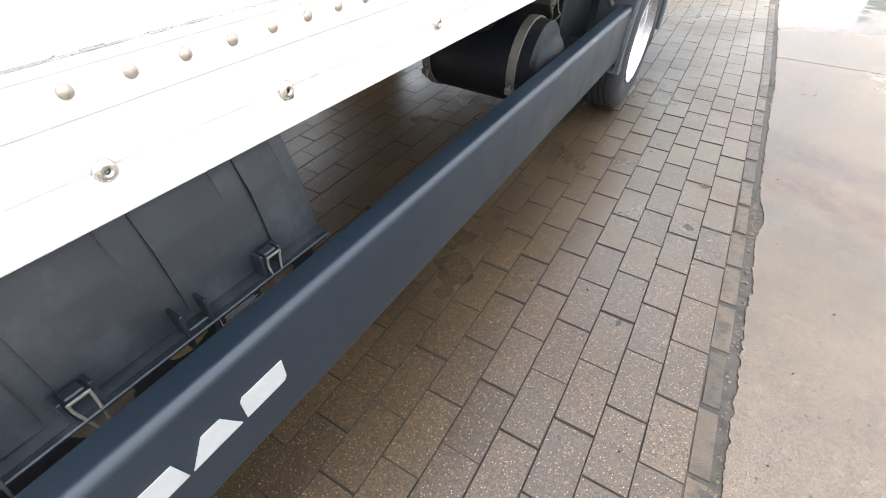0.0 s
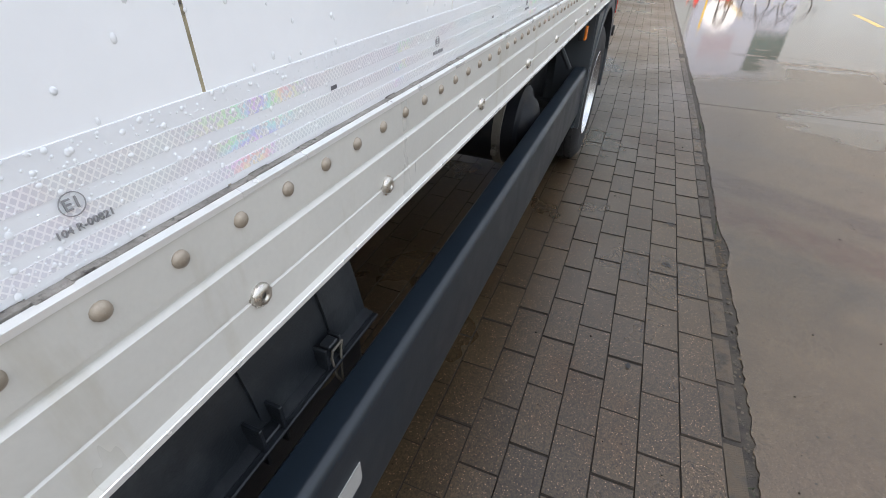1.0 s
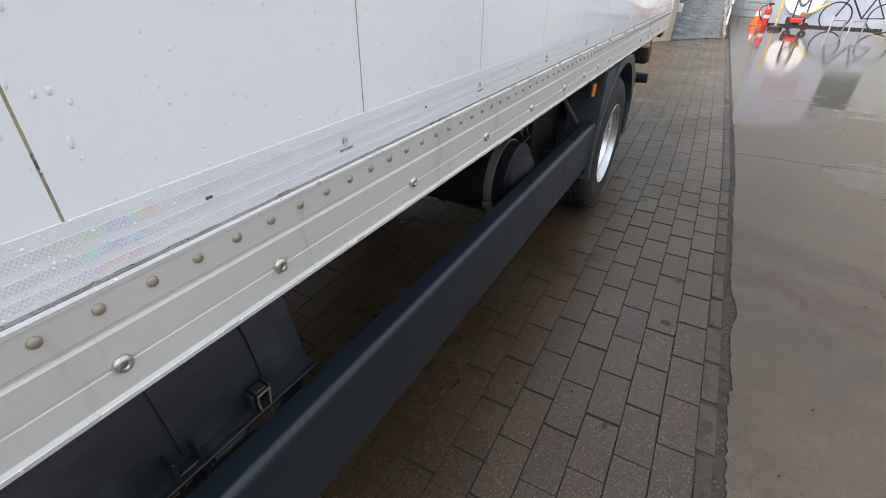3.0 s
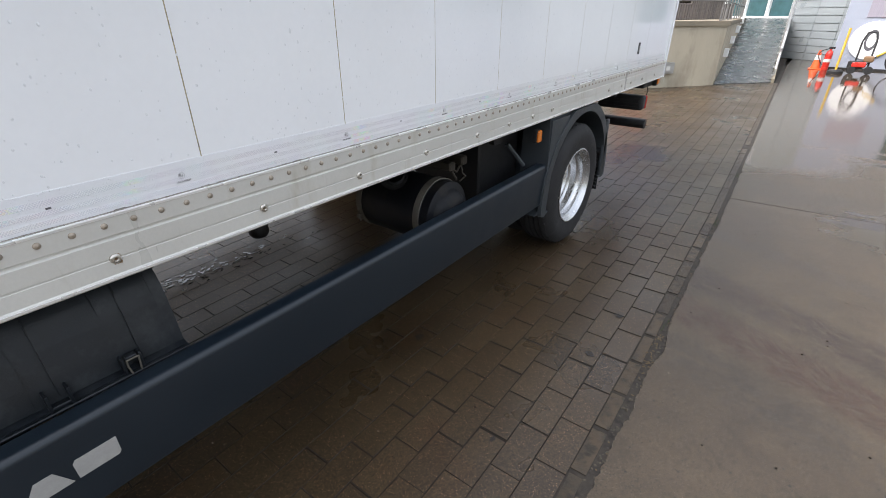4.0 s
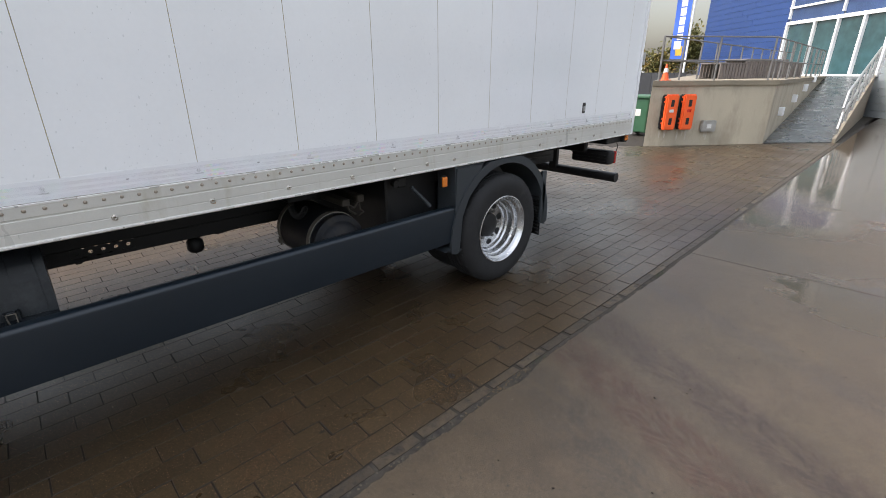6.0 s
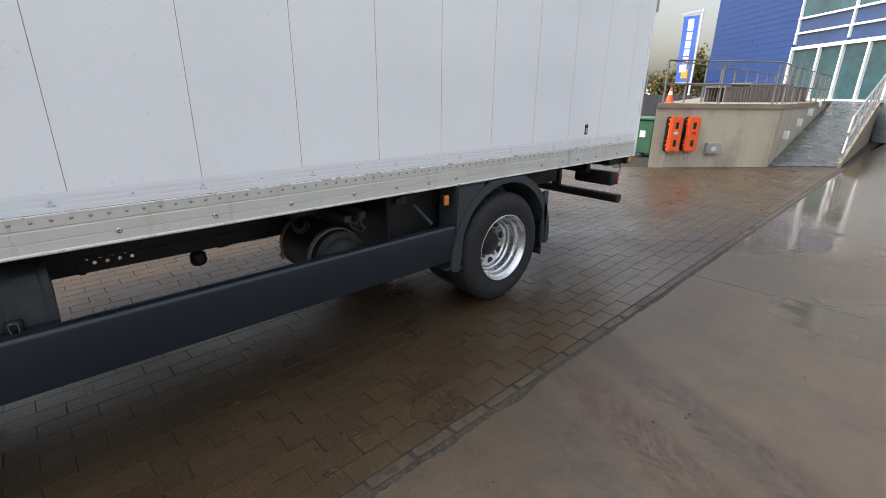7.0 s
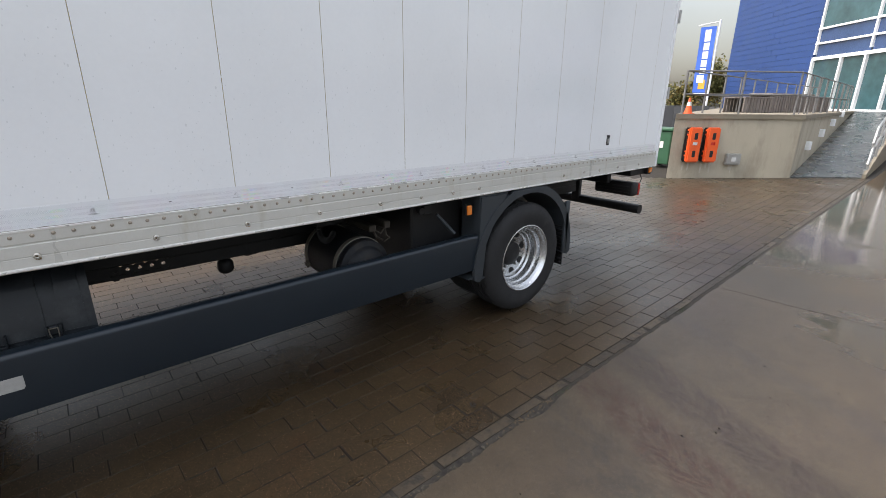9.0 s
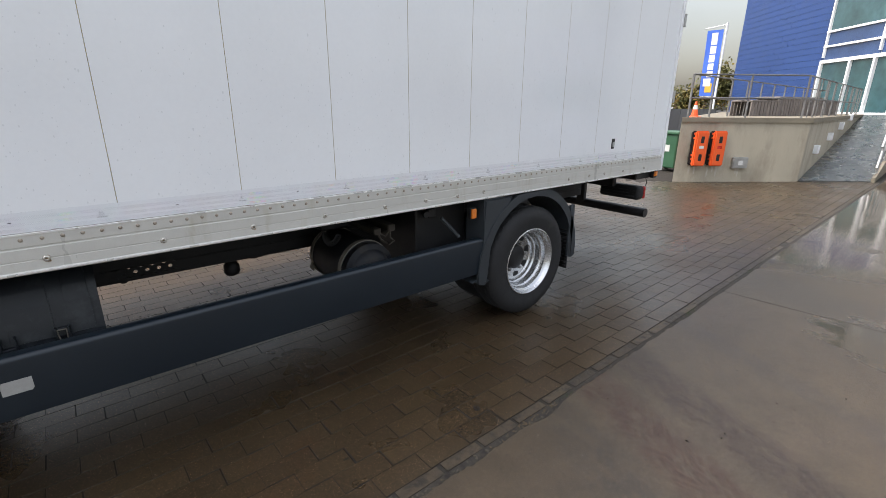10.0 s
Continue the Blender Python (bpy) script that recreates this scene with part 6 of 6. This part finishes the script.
def small(c):
    return c[3] >= 100


for c in cells:
    if not outside(c[0], c[1]):
        continue
    if c in near:
        o = piece("paver", (edge_blocks if small(c) else pavers)[c[3] % 100], (c[0], c[1], c[2] + ground_z(c[1])), paving, 0.012 + rng.uniform(-0.008, 0.008), (rng.uniform(0.40, 0.50), rng.uniform(0.9, 1.0), 1) if small(c) else (1, 1, 1))
        o.rotation_euler = (rng.uniform(-0.0015, 0.0015), rng.uniform(-0.002, 0.002), o.rotation_euler[2])
        continue
    src = pavers[c[3] % 100]
    base = len(verts)
    k = 0.44 if small(c) else 1.0
    tx, ty = rng.uniform(-0.0015, 0.0015), rng.uniform(-0.002, 0.002)
    for v in src.vertices:
        vx, vy, vz = v.co.x * k, v.co.y, v.co.z
        verts.append((c[0] + vx - 0.012 * vy, c[1] + vy, c[2] + vz + tx * vy + ty * vx + ground_z(c[1] + vy)))
    for p in src.polygons:
        faces.append([base + q for q in p.vertices])
        slots.append(p.material_index if not (small(c) and p.material_index == 0) else 2)
origin = root_of(paving)
mesh = bpy.data.meshes.new("paver_field")
mesh.from_pydata([(a - origin.x, b - origin.y, d - origin.z) for a, b, d in verts], [], faces)
for m in (PAVER, JOINT_EDGE, EDGE_BLOCK):
    mesh.materials.append(m)
mesh.polygons.foreach_set("material_index", slots)
field = new("paver_field", mesh)
field.parent = paving
tagged(field, "concrete pavers further off", kind="stuff")

# water standing in the joints under the lorry
POOL = surface("standing_water", (0.016, 0.014, 0.012), 0.04, 0, 0.2, 20, 200, rough_vary=0.02)
rng = random.Random(63)
bm = bmesh.new()
for k in range(170):
    y = rng.gauss(2.25, 0.30)
    x = -1.62 + 0.10 * (y - 2.2) + rng.gauss(0, 0.045)
    l, w = rng.uniform(0.005, 0.020), rng.uniform(0.003, 0.009)
    turn = rng.uniform(-0.7, 0.7)
    ring = []
    for i in range(9):
        a = 2 * math.pi * i / 9
        q = rng.uniform(0.7, 1.2)
        u, v = l * q * math.cos(a), w * q * math.sin(a)
        ring.append(bm.verts.new((x + v * math.cos(turn) - u * math.sin(turn), y + u * math.cos(turn) + v * math.sin(turn), 0.0021 + 0.00001 * k + ground_z(y))))
    bm.faces.new(ring)
part("standing_water", bm, POOL, paving, "thin film of standing rain water")
# oil spots on single pavers
OIL = surface("black_oil_spot", (0.012, 0.011, 0.011), 0.4, 0, 0.3, 60, 300)
for xo, yo, ro in ((-0.150, 2.595, 0.020), (0.562, 2.968, 0.018), (0.575, 3.34, 0.018), (0.45, 2.30, 0.011), (0.30, 3.62, 0.012)):
    bm = bmesh.new()
    for k in range(26):
        a, q = rng.uniform(0, 6.28), ro * rng.random() ** 0.6
        w = rng.uniform(0.15, 0.34) * ro
        ring = [bm.verts.new((xo + q * math.cos(a) + w * math.cos(i * 1.047 + k), yo + 1.2 * q * math.sin(a) + w * math.sin(i * 1.047 + k), 0.0022 + 0.00002 * k + ground_z(yo))) for i in range(6)]
        bm.faces.new(ring)
    part("oil_spot", bm, OIL, paving, "small black oil spot")

# crumbled joint between the paving and the slab
rng = random.Random(31)
bm = bmesh.new()
for _ in range(900):
    y = rng.uniform(0.6, 8.5)
    r = rng.uniform(0.0015, 0.005) * (2.0 if 2.4 < y < 3.4 and rng.random() < 0.25 else 1.0)
    x = lean_x(0.806 + 0.018 * math.exp(-((y - 3.2) / 0.12) ** 2), y) + rng.gauss(0, 0.009)
    bmesh.ops.create_icosphere(bm, subdivisions=1, radius=r, matrix=Matrix.Translation((x, y, -0.008 + r * 0.5)) @ Matrix.Rotation(rng.uniform(0, 6), 4, "Z") @ Matrix.Diagonal((rng.uniform(0.7, 1.4), rng.uniform(0.7, 1.5), 0.7, 1)))
for v in bm.verts:
    v.co += Vector((noise.noise(v.co * 190), noise.noise(v.co * 190 + Vector((5, 0, 0))), noise.noise(v.co * 190 + Vector((0, 9, 0))))) * 0.0014
LITTER = surface("ochre_leaf_litter", (0.095, 0.064, 0.030), 0.7, 0, 0.4, 60, 300)
tagged(part("joint_rubble", laid(bm), STONE), "crumbled concrete and grit in the open joint", "rubble", kind="stuff")
bm = bmesh.new()
for _ in range(70):
    y = rng.uniform(2.3, 5.5) if rng.random() < 0.5 else rng.gauss(3.15, 0.12)
    x = lean_x(0.806, y) + rng.gauss(0, 0.010)
    bmesh.ops.create_icosphere(bm, subdivisions=1, radius=1.0, matrix=Matrix.Translation((x, y, 0.0)) @ Matrix.Rotation(rng.uniform(0, 6), 4, "Z") @ Matrix.Rotation(rng.uniform(-0.5, 0.5), 4, "X") @ Matrix.Diagonal((rng.uniform(0.002, 0.005), rng.uniform(0.004, 0.010), 0.0008, 1)))
tagged(part("leaf_litter", laid(bm), LITTER), "ochre leaf litter caught in the open joint", "leaf litter", kind="stuff")


def scatter(name, count, big, hue, label):
    """Flat-topped crumbs of a few millimetres strewn over the ground."""
    verts, faces = [], []
    for _ in range(count):
        y = 1.2 + 9.0 * rng.random() ** 1.7
        x = lean_x(rng.uniform(-1.2, 0.7), y) if rng.random() < 0.2 else rng.uniform(0.86, 3.4)
        r = rng.uniform(0.0010, 0.0026) if rng.random() > big else rng.uniform(0.0028, 0.0058)
        turn, base = rng.uniform(0, 6.28), len(verts)
        for i in range(6):
            a = turn + 2 * math.pi * i / 6
            q = r * rng.uniform(0.7, 1.25)
            verts.append((x + q * math.cos(a), y + 0.8 * q * math.sin(a), ground_z(y) - 0.0005))
            verts.append((x + 0.6 * q * math.cos(a), y + 0.45 * q * math.sin(a), ground_z(y) + r * rng.uniform(0.4, 0.8)))
        faces.append([base + 2 * i + 1 for i in range(6)])
        for i in range(6):
            j = (i + 1) % 6
            faces.append([base + 2 * i, base + 2 * j, base + 2 * j + 1, base + 2 * i + 1])
    mesh = bpy.data.meshes.new(name)
    mesh.from_pydata(verts, [], faces)
    mesh.materials.append(surface(name + "_stone", hue, 0.85, 0, 0.4, 60, 300, specular=0.2))
    tagged(new(name, mesh), label, "grit", kind="stuff")


scatter("grit", 3200, 0.09, (0.016, 0.013, 0.010), "scattered dark grit and leaf crumbs on the ground")
scatter("gravel_crumbs", 700, 0.05, (0.24, 0.20, 0.16), "scattered pale stone crumbs on the ground")
bm = bmesh.new()
for yc, n in ((1.92, 26), (4.9, 30), (3.4, 14), (6.2, 20)):
    for _ in range(n):
        x, y = lean_x(0.800, yc) + rng.gauss(0, 0.008), yc + rng.gauss(0, 0.05)
        a = rng.uniform(0, 6.28)
        l, h = rng.uniform(0.008, 0.02), rng.uniform(0.006, 0.02)
        w = 0.0016
        q = [bm.verts.new(p) for p in ((x - w * math.sin(a), y + w * math.cos(a), -0.006), (x + w * math.sin(a), y - w * math.cos(a), -0.006), (x + l * math.cos(a), y + l * math.sin(a), h))]
        bm.faces.new(q)
tagged(part("weeds", laid(bm), MOSS), "small green weeds growing in the open joint", "weeds", kind="stuff")
